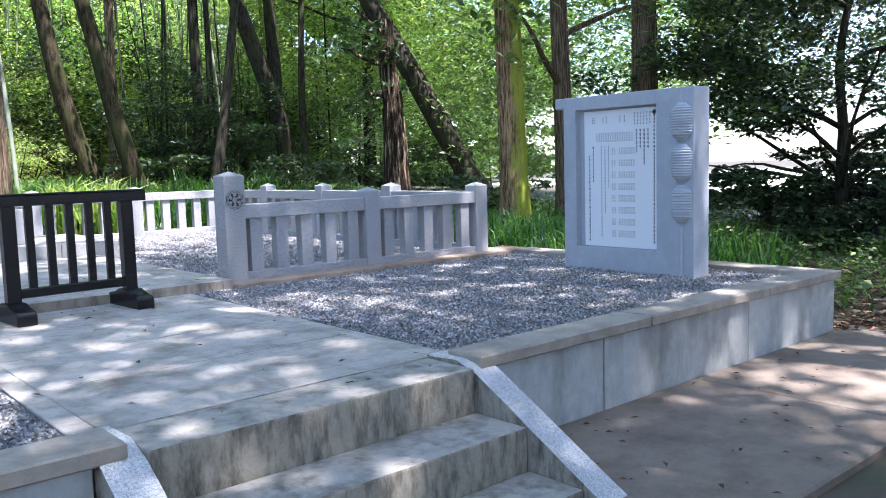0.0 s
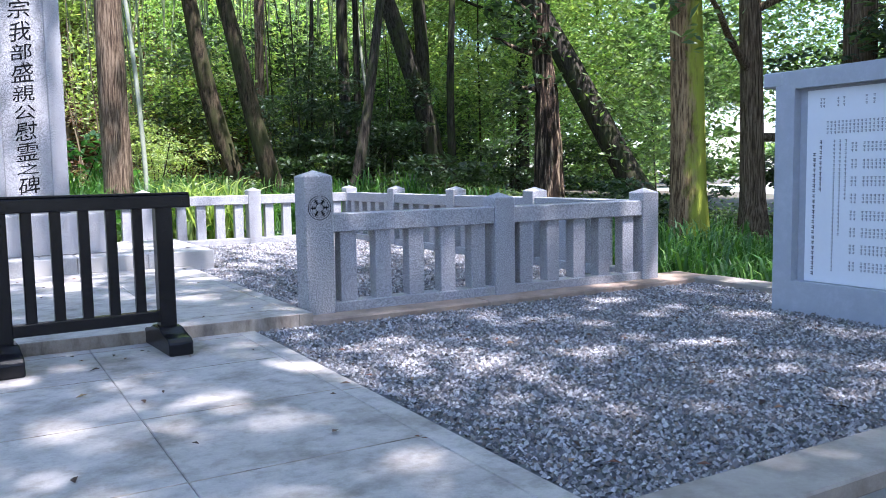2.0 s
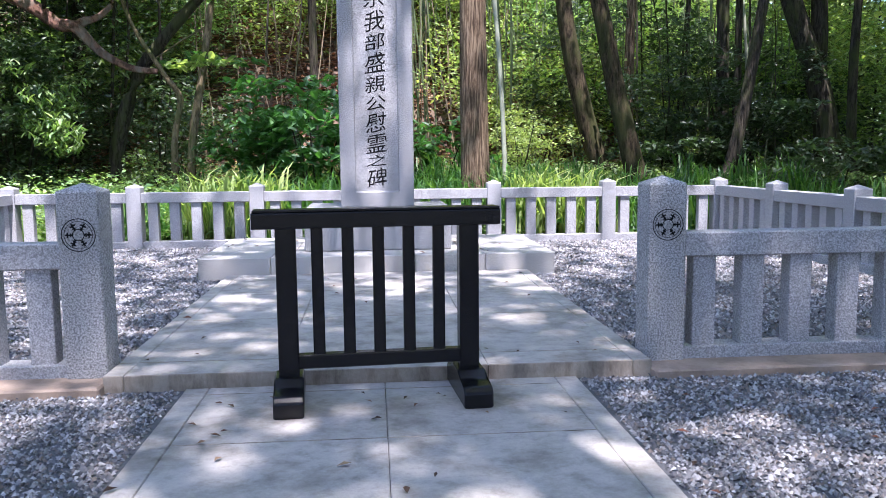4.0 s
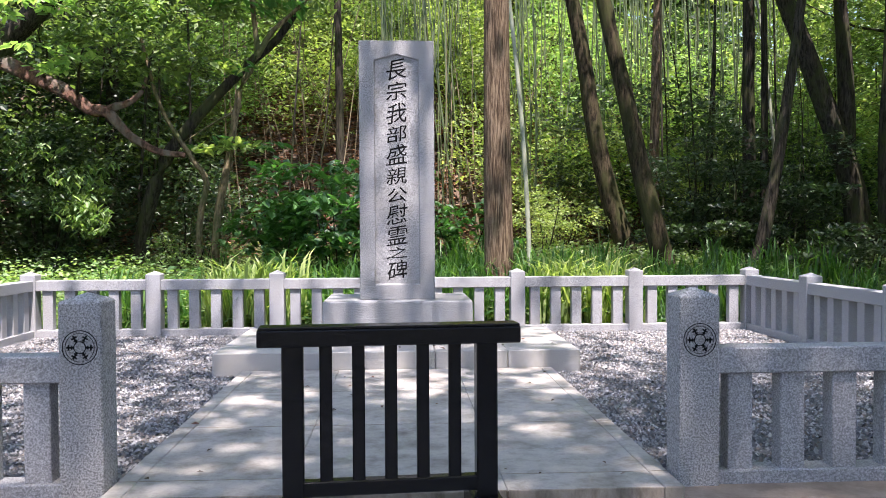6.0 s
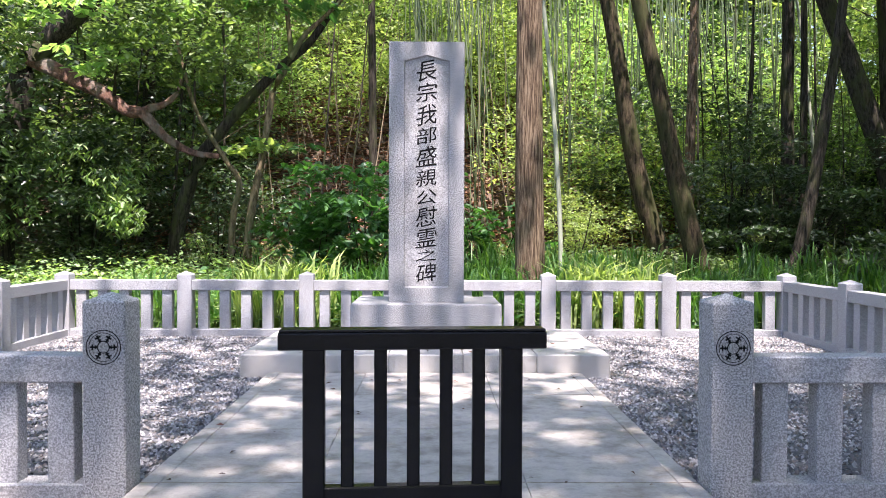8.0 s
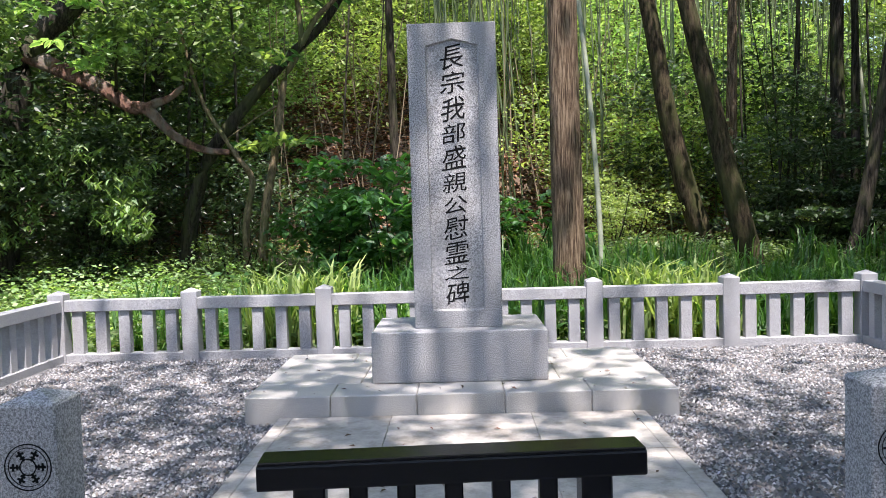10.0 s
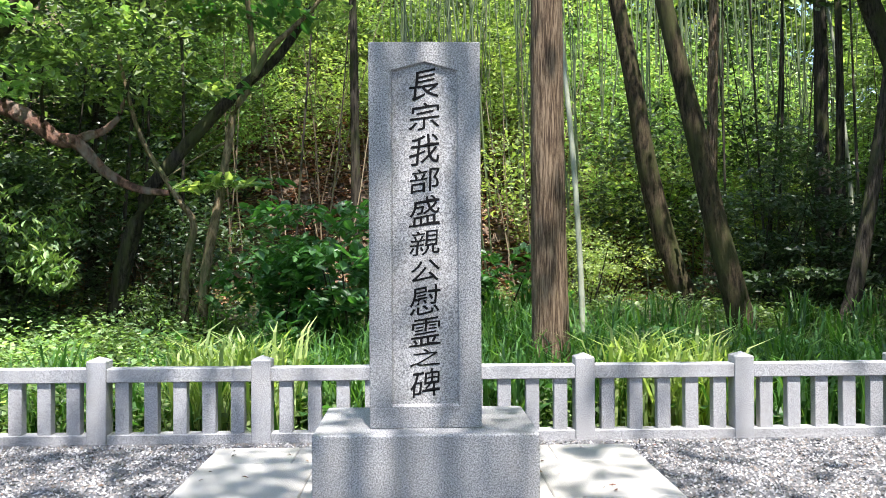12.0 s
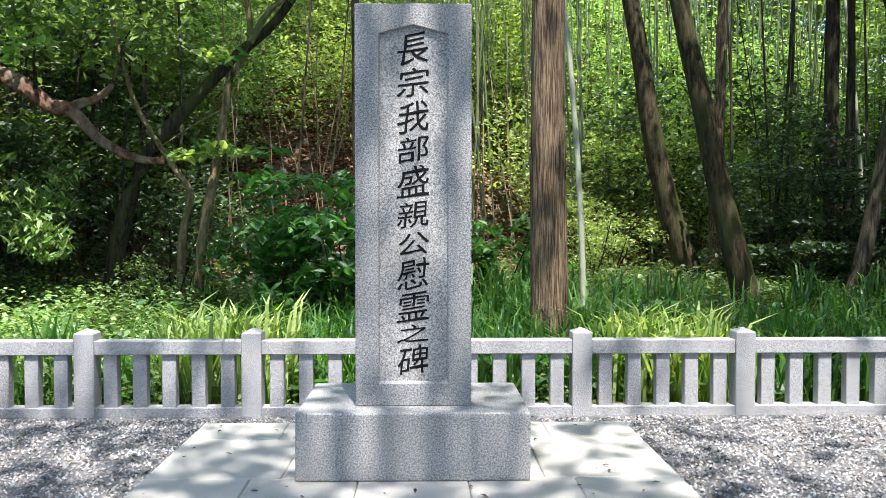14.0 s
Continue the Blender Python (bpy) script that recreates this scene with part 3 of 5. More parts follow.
def glyph_mesh(ch, mat):
    """A character as a thin solid, its box centred on the origin in x and z and scaled to one unit."""
    c = bpy.data.curves.new("glyph", "FONT")
    c.body, c.size, c.extrude, c.offset = ch, 1.0, 0.02, 0.002
    ob = new("glyph", c)
    bpy.context.view_layer.update()
    me = bpy.data.meshes.new_from_object(ob.evaluated_get(bpy.context.evaluated_depsgraph_get()))
    bpy.data.objects.remove(ob)
    co = np.array([v.co[:] for v in me.vertices])
    lo, hi = co.min(0), co.max(0)
    mid = (lo + hi) / 2
    for v in me.vertices:
        u, w = (v.co.x - mid[0]) / (hi[0] - lo[0]), (v.co.y - mid[1]) / (hi[1] - lo[1])
        # Brush writing rises to the right and swells towards the lower end of its strokes.
        v.co = Vector((u * (1.0 - 0.10 * w) + 0.03 * math.sin(5 * w), -v.co.z, w + 0.13 * u + 0.03 * math.sin(6 * u) - 0.05 * u * u))
    me.materials.clear()
    me.materials.append(mat)
    return me


memorial = tagged(new("memorial_stone"), "tall grey granite memorial tablet with black carved characters", "memorial")
PLINTH_Z, PED_Z = 0.685, 1.098
put("pedestal", box("pedestal", -0.702, 0.702, 3.712, 4.65, PLINTH_Z, PED_Z, GRANITE, 0.022, 3), memorial, None, "broad grey granite pedestal")
T0, T1, TF = PED_Z, 3.555, 3.895
open_w, open_b, open_s, open_p = 0.215, 1.235, 3.375, 3.432
tablet = put("tablet", recessed_block("tablet", -0.356, 0.356, TF, TF + 0.42, T0, T1, [(-open_w, open_b), (open_w, open_b), (open_w, open_s), (0, open_p), (-open_w, open_s)], 0.022, GRANITE), memorial)
text = "長宗我部盛親公慰霊之碑"
tops = [3.386, 3.177, 2.971, 2.76, 2.576, 2.363, 2.169, 2.007, 1.801, 1.602, 1.472]
lows = [3.189, 2.995, 2.774, 2.594, 2.382, 2.194, 2.024, 1.815, 1.617, 1.488, 1.285]
for ch, a, b in zip(text, tops, lows):
    me = glyph_mesh(ch, INK)
    tall, wide = (a - b) * 0.95, 0.19
    put("character", me, tablet, Matrix.Translation((0.0, TF + 0.021, (a + b) / 2)) @ Matrix.Diagonal((wide, 0.06, tall, 1)), "black painted carved character")

plinth = tagged(put("plinth", box("plinth", -1.60, 1.60, 3.36, 5.16, 0.2, PLINTH_Z - 0.02, JOINT, 0.0)), "low plinth of pale granite slabs under the memorial", "plinth", kind="structure")
xs = [-1.63, -0.98, -0.33, 0.33, 0.98, 1.63]
for i, (a, b) in enumerate(zip(xs, xs[1:])):
    put("slab", box("slab", a + 0.002, b - 0.002, 3.33, 3.79, 0.3, PLINTH_Z, GRANITE_TOP, 0.008), plinth)
    put("slab", box("slab", a + 0.002, b - 0.002, 4.705, 5.19, 0.3, PLINTH_Z, GRANITE_TOP, 0.008), plinth)
for a, b in ((-1.63, -0.8), (-0.8, 0.8), (0.8, 1.63)):
    put("slab", box("slab", a + 0.002, b - 0.002, 3.794, 4.701, 0.3, PLINTH_Z - 0.0005, GRANITE_TOP, 0.008), plinth)


# ---- inscribed board with lantern reliefs ----
def board():
    b = tagged(new("inscription_board"), "upright grey stone board with a white plaque and three carved lanterns", "stone board")
    x0, x1, ya, yb, z0, z1 = 4.22, 4.46, -2.84, -1.43, 0.42, 2.065
    py0, py1, pz0, pz1 = -2.475, -1.58, 0.665, 1.945
    me = recessed_block("body", 1.43, 2.84, 0.0, x1 - x0, z0, z1, [(-py1, pz0), (-py0, pz0), (-py0, pz1), (-(py0 + py1) / 2, pz1), (-py1, pz1)], 0.07, BOARD, 0.0)
    put("body", me, b, pose(x0, 0, 0, 0, 0, -90))
    put("top_beam", box("top_beam", x0 - 0.004, x1 + 0.004, yb - 0.06, yb + 0.10, 1.965, z1 + 0.002, BOARD, 0.01), b)
    plaque = put("plaque", box("plaque", x0 + 0.055, x0 + 0.075, py0 + 0.004, py1 - 0.06, pz0 + 0.004, pz1 - 0.02, PLAQUE, 0.002), b, None, "white plaque with columns of small writing")
    face = x0 + 0.0545
    rng = np.random.default_rng(5)

    def strokes(name, bars, mat):
        v, f = [], []
        for (a, c, d, e) in bars:
            n = len(v)
            v += [(face - 0.0012, a, d), (face - 0.0012, c, d), (face - 0.0012, c, e), (face - 0.0012, a, e), (face + 0.002, a, d), (face + 0.002, c, d), (face + 0.002, c, e), (face + 0.002, a, e)]
            f += [(n, n + 1, n + 2, n + 3), (n, n + 4, n + 5, n + 1), (n + 2, n + 6, n + 7, n + 3), (n, n + 3, n + 7, n + 4), (n + 1, n + 5, n + 6, n + 2)]
        put(name, mesh_of(name, v, f, mat), plaque)

    def column(y, top, low, step, w):
        out, z = [], top
        while z - step > low:
            for k in range(2):
                out.append((y - w / 2 + w * 0.1 * k, y + w / 2, z - step * (0.22 + 0.36 * k), z - step * (0.06 + 0.36 * k)))
            out.append((y - w * rng.uniform(0.1, 0.4), y - w * 0.02, z - step * 0.78, z - step * 0.1))
            z -= step
        return out

    dark = column(-2.415, 1.90, 0.70, 0.034, 0.02) + column(-1.70, 1.52, 0.70, 0.034, 0.019) + column(-1.745, 1.60, 1.25, 0.034, 0.016)
    for y, low in ((-2.35, 1.55), (-2.31, 1.38), (-2.27, 1.55), (-2.23, 1.5)):
        dark += column(y, 1.74, low, 0.036, 0.02)
    dark += [(-2.43, -2.405, 1.86, 1.90), (-2.445, -2.39, 1.872, 1.888)]
    strokes("writing", dark, WRITING)
    grey = []
    for y in np.arange(-2.37, -2.2, 0.032):
        grey += column(y, 1.89, 1.76, 0.03, 0.016)
    for y in np.arange(-2.18, -1.78, 0.026):
        grey += column(y, 1.72, 1.63, 0.022, 0.014)
    for row in range(8):
        z = 1.58 - row * 0.108
        for y in list(np.arange(-2.20, -2.03, 0.026)) + [-1.99, -1.965]:
            grey += column(y, z, z - 0.088, 0.022, 0.014)
    for y, top, low in ((-1.92, 1.6, 1.2), (-1.88, 1.6, 0.95), (-1.84, 1.6, 0.72)):
        grey += column(y, top, low, 0.026, 0.013)
    for y in (-2.1, -2.05, -1.9, -1.86, -1.76, -1.74):
        grey += column(y, 1.87, 1.8, 0.022, 0.014)
    strokes("fine_writing", grey, FAINT)

    for z in (1.775, 1.428, 1.082):
        prof = []
        for i in range(85):
            u = i / 84
            r = 0.104 * (1 - abs(2 * u - 1) ** 5 * 0.34) + 0.0048 * math.sin(u * 2 * math.pi * 12)
            prof.append((r, z - 0.135 + 0.27 * u))
        prof = [(0.0, z - 0.166), (0.05, z - 0.166), (0.058, z - 0.14)] + prof + [(0.058, z + 0.14), (0.05, z + 0.16), (0.0, z + 0.16)]
        ang = np.linspace(0, 2 * np.pi, 24, endpoint=False)
        v = np.array([(x0 + 0.015 - 0.8 * r * math.cos(a), -2.725 + r * math.sin(a), h) for r, h in prof for a in ang])
        i, j = np.meshgrid(np.arange(len(prof) - 1), np.arange(24), indexing="ij")
        f = np.stack([i * 24 + j, i * 24 + (j + 1) % 24, (i + 1) * 24 + (j + 1) % 24, (i + 1) * 24 + j], -1).reshape(-1, 4)
        put("lantern", mesh_of("lantern", v, f, BOARD, True), b, None, "ribbed grey stone lantern carved in relief")
    v, f = tube([(x0 - 0.006, -2.725, 0.42), (x0 - 0.006, -2.725, 0.89)], [0.02, 0.02], 10)
    put("pole", mesh_of("pole", v, f, BOARD, True), b)
    v, f = tube([(x0 - 0.002, -2.725, 1.92), (x0 - 0.002, -2.725, 2.05)], [0.016, 0.012], 10)
    put("pole", mesh_of("pole", v, f, BOARD, True), b)


board()


# ---- trees ----
LEAF_OF = {"green": LEAF, "dark": LEAF_DARK, "lime": LEAF_LIME, "broad": LEAF_BROAD}


def trunk_line(base, lean, height, seed, wander=0.12, n=14):
    """A rising line from the base that leans, straightens and wanders a little."""
    rng = np.random.default_rng(seed)
    u = np.linspace(0, 1, n)
    w = np.cumsum(rng.normal(0, wander / n ** 0.5, (n, 2)), 0) * u[:, None]
    return np.stack([base[0] + lean[0] * height * u + w[:, 0], base[1] + lean[1] * height * u + w[:, 1], base[2] - 0.15 + (height + 0.15) * u], -1)


def bent_line(nodes, n=20):
    """A smooth line through a few bends of a trunk."""
    p = np.asarray(nodes, float)
    k = len(p) - 1
    q = np.concatenate([[2 * p[0] - p[1]], p, [2 * p[-1] - p[-2]]])
    out = []
    for u in np.linspace(0, k, n):
        i = min(int(u), k - 1)
        t = u - i
        a, b, c, d = q[i:i + 4]
        out.append(0.5 * (2 * b + (c - a) * t + (2 * a - 5 * b + 4 * c - d) * t * t + (3 * b - a - 3 * c + d) * t ** 3))
    return np.array(out)


def limb(start, way, length, r, seed, droop=0.0):
    rng = np.random.default_rng(seed)
    u = np.linspace(0, 1, 7)
    way = np.asarray(way, float) / np.linalg.norm(way)
    p = np.asarray(start) + u[:, None] * way * length + np.cumsum(rng.normal(0, 0.035 * length, (7, 3)), 0) * u[:, None]
    p[:, 2] -= droop * length * u ** 2
    return p, r * (1 - 0.82 * u)


def tree(name, label, base, lean, height, radius, bark_mat, crown, seed, limbs=9, limb_from=0.58, leaf=0.2, kind_leaf="green", count=9000, reach=4.6, flare=1.5, second=None, thickness=1.5, drop=0.0, bends=None):
    """Trunk with flared foot, limbs and a crown of leaf clumps hung on the limb ends."""
    rng = np.random.default_rng(seed)
    t = tagged(new(name), label, "tree", "woodland trees")
    line = trunk_line(base, lean, height, seed)
    if bends:
        line = bent_line([(base[0], base[1], base[2] - 0.2)] + bends)
        height = line[-1][2] - line[0][2]
    u = np.linspace(0, 1, len(line))
    rad = radius * (1 - 0.55 * u) * (1 + (flare - 1) * np.exp(-u * height / 0.35))
    put("trunk", mesh_of("trunk", *tube(line, rad, 34, seed, 0.03, 0.022), bark_mat, True), t)
    if second:
        l2 = trunk_line(base + np.array([second[0], second[1], 0]), second[2:4], height * 0.9, seed + 9)
        put("trunk", mesh_of("trunk", *tube(l2, rad * 0.58, 16, seed + 5, 0.05), bark_mat, True), t)
    blobs = []
    for k in range(limbs):
        at = limb_from + (1 - limb_from) * (k + rng.uniform(0.1, 0.9)) / limbs
        i = min(int(at * (len(line) - 1)), len(line) - 2)
        a = rng.uniform(0, 2 * np.pi)
        length = reach * rng.uniform(0.6, 1.15)
        p, r = limb(line[i], (math.cos(a), math.sin(a), rng.uniform(-0.05, 0.55)), length, rad[i] * 0.42, seed * 31 + k, drop)
        put("limb", mesh_of("limb", *tube(p, r, 7, seed + k, 0.05), bark_mat, True), t)
        for q in (3, 4, 5, 6):
            blobs.append((*(p[q] + rng.normal(0, 0.25, 3)), reach * rng.uniform(0.16, 0.36), reach * rng.uniform(0.08, 0.2) * thickness))
    for k in range(crown):
        blobs.append((*(line[-1] + rng.normal(0, 1, 3) * (reach * 0.55, reach * 0.55, reach * 0.4)), reach * rng.uniform(0.2, 0.4), reach * rng.uniform(0.12, 0.25) * thickness))
    put("crown", mesh_of("crown", *leaves(clumps(count, rng, blobs), leaf, seed + 3), LEAF_OF[kind_leaf]), t)
    return t


def on_ground(x, y):
    return np.array([x, y, float(ground_z(x, y))])


tree("cedar_tree", "straight brown cedar trunk with fibrous bark behind the fence", on_ground(1.53, 8.4), (-0.014, 0.0), 15, 0.225, BARK_CEDAR, 6, 11, flare=1.2, count=6000)
tree("leaning_tree", "leaning dark tree trunk with a bend above its foot", on_ground(5.9, 16.4), (0, 0), 15, 0.27, BARK_TAN, 3, 12, count=1000, flare=1.3, limbs=7, limb_from=0.82, bends=[(5.48, 16.4, 1.97), (5.14, 16.4, 3.2), (4.86, 16.4, 4.55), (4.64, 16.4, 6.0), (4.2, 16.4, 8.2), (3.5, 16.3, 11.5), (3.0, 16.2, 15.0)])
tree("leaning_tree", "leaning tan tree trunk curving upwards, lit at its foot", on_ground(5.32, 11.8), (0, 0), 14, 0.215, BARK_TAN, 3, 13, count=1000, flare=1.35, limbs=7, limb_from=0.82, bends=[(5.0, 11.8, 1.8), (4.75, 11.85, 2.8), (4.48, 11.9, 4.15), (4.22, 11.95, 5.3), (3.9, 12.0, 6.8), (3.3, 12.1, 9.5), (2.7, 12.2, 13.5)])
tree("dark_tree", "slim reddish tree trunk behind the leaning trees", on_ground(6.9, 18.0), (0.012, 0.0), 14, 0.15, BARK_CEDAR, 3, 26, kind_leaf="dark", count=1200)
tree("dark_tree", "dark straight tree trunk in deep shade", on_ground(9.2, 17.0), (-0.022, 0.0), 15, 0.18, BARK_DARK, 3, 14, kind_leaf="dark", count=1600, second=(0.30, -0.15, -0.018, 0.0))
tree("leaning_tree", "dark thin tree leaning out of the wood", on_ground(7.38, 13.0), (0, 0), 12, 0.15, BARK_DARK, 3, 27, kind_leaf="dark", count=1200, limbs=7, limb_from=0.82, bends=[(7.68, 13.0, 1.5), (7.99, 13.0, 3.1), (8.24, 13.0, 4.7), (8.46, 13.0, 6.2), (8.7, 13.0, 8.6), (8.8, 13.0, 11.5)])
forked = tree("forked_tree", "dark tree trunk parting into two stems above the ground", on_ground(10.65, 14.3), (0, 0), 14, 0.31, BARK_DARK, 3, 15, kind_leaf="dark", count=1600, limbs=7, limb_from=0.82, bends=[(10.56, 14.3, 1.3), (10.44, 14.3, 2.4), (10.15, 14.3, 3.45), (9.66, 14.3, 4.7), (9.15, 14.3, 6.06), (8.56, 14.3, 7.5), (7.6, 14.3, 10.5), (7.0, 14.3, 13.0)])
for stem, r in (([(10.25, 14.35, 3.0), (10.33, 14.5, 4.6), (10.26, 14.5, 6.0), (10.13, 14.5, 7.6), (10.0, 14.6, 13.0)], 0.19), ([(10.98, 14.0, 0.1), (10.9, 14.0, 3.4), (11.0, 14.0, 6.0), (11.1, 14.0, 11.0)], 0.11), ([(11.35, 14.0, 0.2), (11.0, 14.1, 1.2), (10.5, 14.25, 2.3), (10.3, 14.3, 3.1)], 0.17)):
    line = bent_line(stem, 14)
    put("trunk", mesh_of("trunk", *tube(line, r * np.linspace(1.1, 0.6, 14), 14, 7, 0.05), BARK_DARK, True), forked)
tree("broken_tree", "old tree trunk with torn, light-split bark", on_ground(10.3, 8.9), (-0.02, 0.02), 4.6, 0.36, BARK_TORN, 0, 16, kind_leaf="dark", flare=1.2, limbs=3, reach=1.2, count=500)
tree("leaning_tree", "dark trunk leaning steeply among the trees", on_ground(14.1, 9.7), (-0.40, 0.35), 12, 0.33, BARK_DARK, 5, 17, kind_leaf="dark")
tree("mossy_tree", "sunlit yellow-green mossy tree trunk beside the court", on_ground(8.5, 3.3), (-0.02, 0.015), 14, 0.26, BARK_MOSS, 14, 18, limb_from=0.55, flare=1.3, count=14000, reach=4.6, limbs=13)
tree("red_cedar", "reddish-brown rough tree trunk with dead side limbs", on_ground(9.9, 3.3), (-0.03, 0.02), 12, 0.19, BARK_CEDAR, 5, 19, limb_from=0.18, limbs=12, reach=3.2, count=3000)
tree("red_cedar", "reddish tall tree trunk behind the stone board", on_ground(10.9, 2.3), (0.0, 0.0), 13, 0.27, BARK_CEDAR, 9, 20, count=1800, reach=4.4)
tree("dark_tree", "slim dark tree trunk in the wood", on_ground(-7.4, 17.5), (0.03, 0.0), 14, 0.18, BARK_DARK, 4, 22, kind_leaf="dark")
tree("dark_tree", "slim dark tree trunk on the bank", on_ground(-1.6, 19.5), (-0.02, 0.0), 14, 0.13, BARK_DARK, 4, 23, kind_leaf="green")
tree("dark_tree", "slim dark tree trunk in the wood", on_ground(14.0, 15.0), (0.0, 0.0), 14, 0.2, BARK_DARK, 4, 24, kind_leaf="green", limb_from=0.4, count=4000)
tree("dark_tree", "slim dark tree trunk in the wood", on_ground(15.5, 5.5), (0.03, 0.0), 12, 0.16, BARK_DARK, 5, 25, kind_leaf="green", limb_from=0.4)

# Trees added out of view so that their crowns dapple the court.
for k, (x, y, h, reach, n) in enumerate([(2.6, -7.6, 18.5, 5.2, 4700), (5.3, -8.2, 19, 5.4, 2100), (8.6, -6.2, 19, 5.4, 2500), (1.0, -11.8, 19, 5.6, 7000), (7.0, -11.8, 19, 5.4, 5000), (-2.8, -13.0, 19, 5.4, 5500), (12.0, -9.0, 19, 5.0, 4000), (-8.2, -9.0, 15, 4.8, 3000), (-10.0, 3.0, 11, 4.2, 1400)]):
    tree("unseen_shade_tree", "tall broadleaved tree added out of view to shade the court", on_ground(x, y), (-0.09, 0.22) if k == 0 else (-0.04, 0.06), h, 0.3, BARK_DARK, 13, 40 + k, limb_from=0.72, leaf=0.26, count=n, reach=reach, kind_leaf="green", limbs=13)


# ---- the red-limbed tree and saplings behind the fence ----
def limb_tree():
    t = tagged(new("crooked_tree"), "crooked tree with bare reddish limbs reaching over the grass", "tree", "woodland trees")
    b = on_ground(-8.3, 11.9)
    stem = bent_line([b + (0, 0, -0.2), b + (0.05, 0, 1.2), b + (0.35, -0.1, 2.6), b + (0.7, -0.1, 4.2), b + (1.7, -0.1, 5.3), b + (2.7, -0.2, 6.4), b + (3.4, -0.3, 8.5)], 20)
    put("trunk", mesh_of("trunk", *tube(stem, np.linspace(0.34, 0.12, 20), 16, 3, 0.05), BARK_DARK, True), t)
    arm = bent_line([b + (0.75, -0.1, 4.35), (-6.67, 11.8, 4.62), (-6.14, 11.8, 4.36), (-5.72, 11.78, 4.05), (-5.42, 11.75, 4.0), (-5.2, 11.75, 3.76), (-4.9, 11.75, 3.48), (-4.45, 11.75, 3.26), (-4.0, 11.8, 3.2)], 28)
    put("limb", mesh_of("limb", *tube(arm, np.linspace(0.15, 0.05, 28), 14, 5, 0.12, 0.06), BARK_RED, True), t)
    fork = bent_line([(-5.5, 11.76, 4.02), (-5.22, 11.72, 4.12), (-5.03, 11.7, 4.17), (-4.8, 11.7, 4.34), (-4.72, 11.7, 4.5), (-4.67, 11.7, 4.68)], 16)
    put("limb", mesh_of("limb", *tube(fork, np.linspace(0.085, 0.022, 16), 12, 6, 0.12, 0.05), BARK_RED, True), t)
    for k, (start, way, length) in enumerate((((-6.0, 11.8, 4.28), (0.4, -0.7, 0.5), 1.7), ((-6.6, 11.8, 4.6), (0.5, -0.8, 0.7), 2.1), ((-5.1, 11.75, 7.0), (0.6, -0.6, 0.1), 2.2), ((-5.8, 11.7, 6.3), (-0.2, -0.8, 0.2), 2.0), ((-4.67, 11.7, 4.68), (0.2, 0.1, 0.9), 0.9))):
        p, r = limb(start, way, length, 0.035, 300 + k, 0.15)
        put("limb", mesh_of("limb", *tube(p, r, 7, k, 0.06), BARK_DARK, True), t)
    rng = np.random.default_rng(8)
    blobs = [(rng.uniform(-8.2, -3.0), rng.uniform(9.6, 12.2), rng.uniform(4.6, 7.6), rng.uniform(0.25, 0.6), rng.uniform(0.10, 0.22)) for k in range(48)]
    put("crown", mesh_of("crown", *broad_leaves(clumps(3000, rng, blobs), 0.16, 9, 2.0), LEAF), t)
    # The pale leaf colour paints sunlight onto these sprays.
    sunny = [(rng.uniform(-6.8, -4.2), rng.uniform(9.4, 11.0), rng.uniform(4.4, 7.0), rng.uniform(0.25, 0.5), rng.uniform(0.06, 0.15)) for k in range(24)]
    put("crown", mesh_of("crown", *broad_leaves(clumps(800, rng, sunny), 0.2, 10, 1.8), LEAF_PALE_LIT), t, None, "leaf sprays with sunlight in their pale colour")
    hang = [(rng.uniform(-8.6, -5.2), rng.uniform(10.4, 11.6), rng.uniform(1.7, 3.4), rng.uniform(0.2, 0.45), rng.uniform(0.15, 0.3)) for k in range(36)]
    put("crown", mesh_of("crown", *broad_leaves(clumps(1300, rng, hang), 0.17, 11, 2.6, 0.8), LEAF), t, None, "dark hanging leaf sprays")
    # Paler leaves among the hanging ones imitate glints of light.
    put("crown", mesh_of("crown", *broad_leaves(clumps(700, rng, hang), 0.15, 12, 2.6, 0.8), LEAF_PALE_LIT), t, None, "hanging leaf sprays coloured pale for light glints")
    return t


limb_tree()


def sapling(nodes, r, seed, blobs, n, size, mat, bark_mat, label, limbs=(), sprays=()):
    t = tagged(new("sapling"), label, "sapling", "saplings")
    line = bent_line(nodes, 22)
    put("stem", mesh_of("stem", *tube(line, np.linspace(r, r * 0.4, len(line)), 10, seed, 0.05), bark_mat, True), t)
    rng = np.random.default_rng(seed)
    for k, (way, rr) in enumerate(limbs):
        p = bent_line(way, 12)
        put("limb", mesh_of("limb", *tube(p, np.linspace(rr, rr * 0.3, 12), 8, k, 0.05), bark_mat, True), t)
    put("crown", mesh_of("crown", *broad_leaves(clumps(n, rng, blobs), size, seed, 1.9), mat), t)
    # Extra sprays in a brighter leaf colour, with sunlight painted in.
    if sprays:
        put("crown", mesh_of("crown", *broad_leaves(clumps(110, rng, sprays), size, seed + 1, 1.9), LEAF_LIME), t, None, "leaf sprays with sunlight in their pale colour")


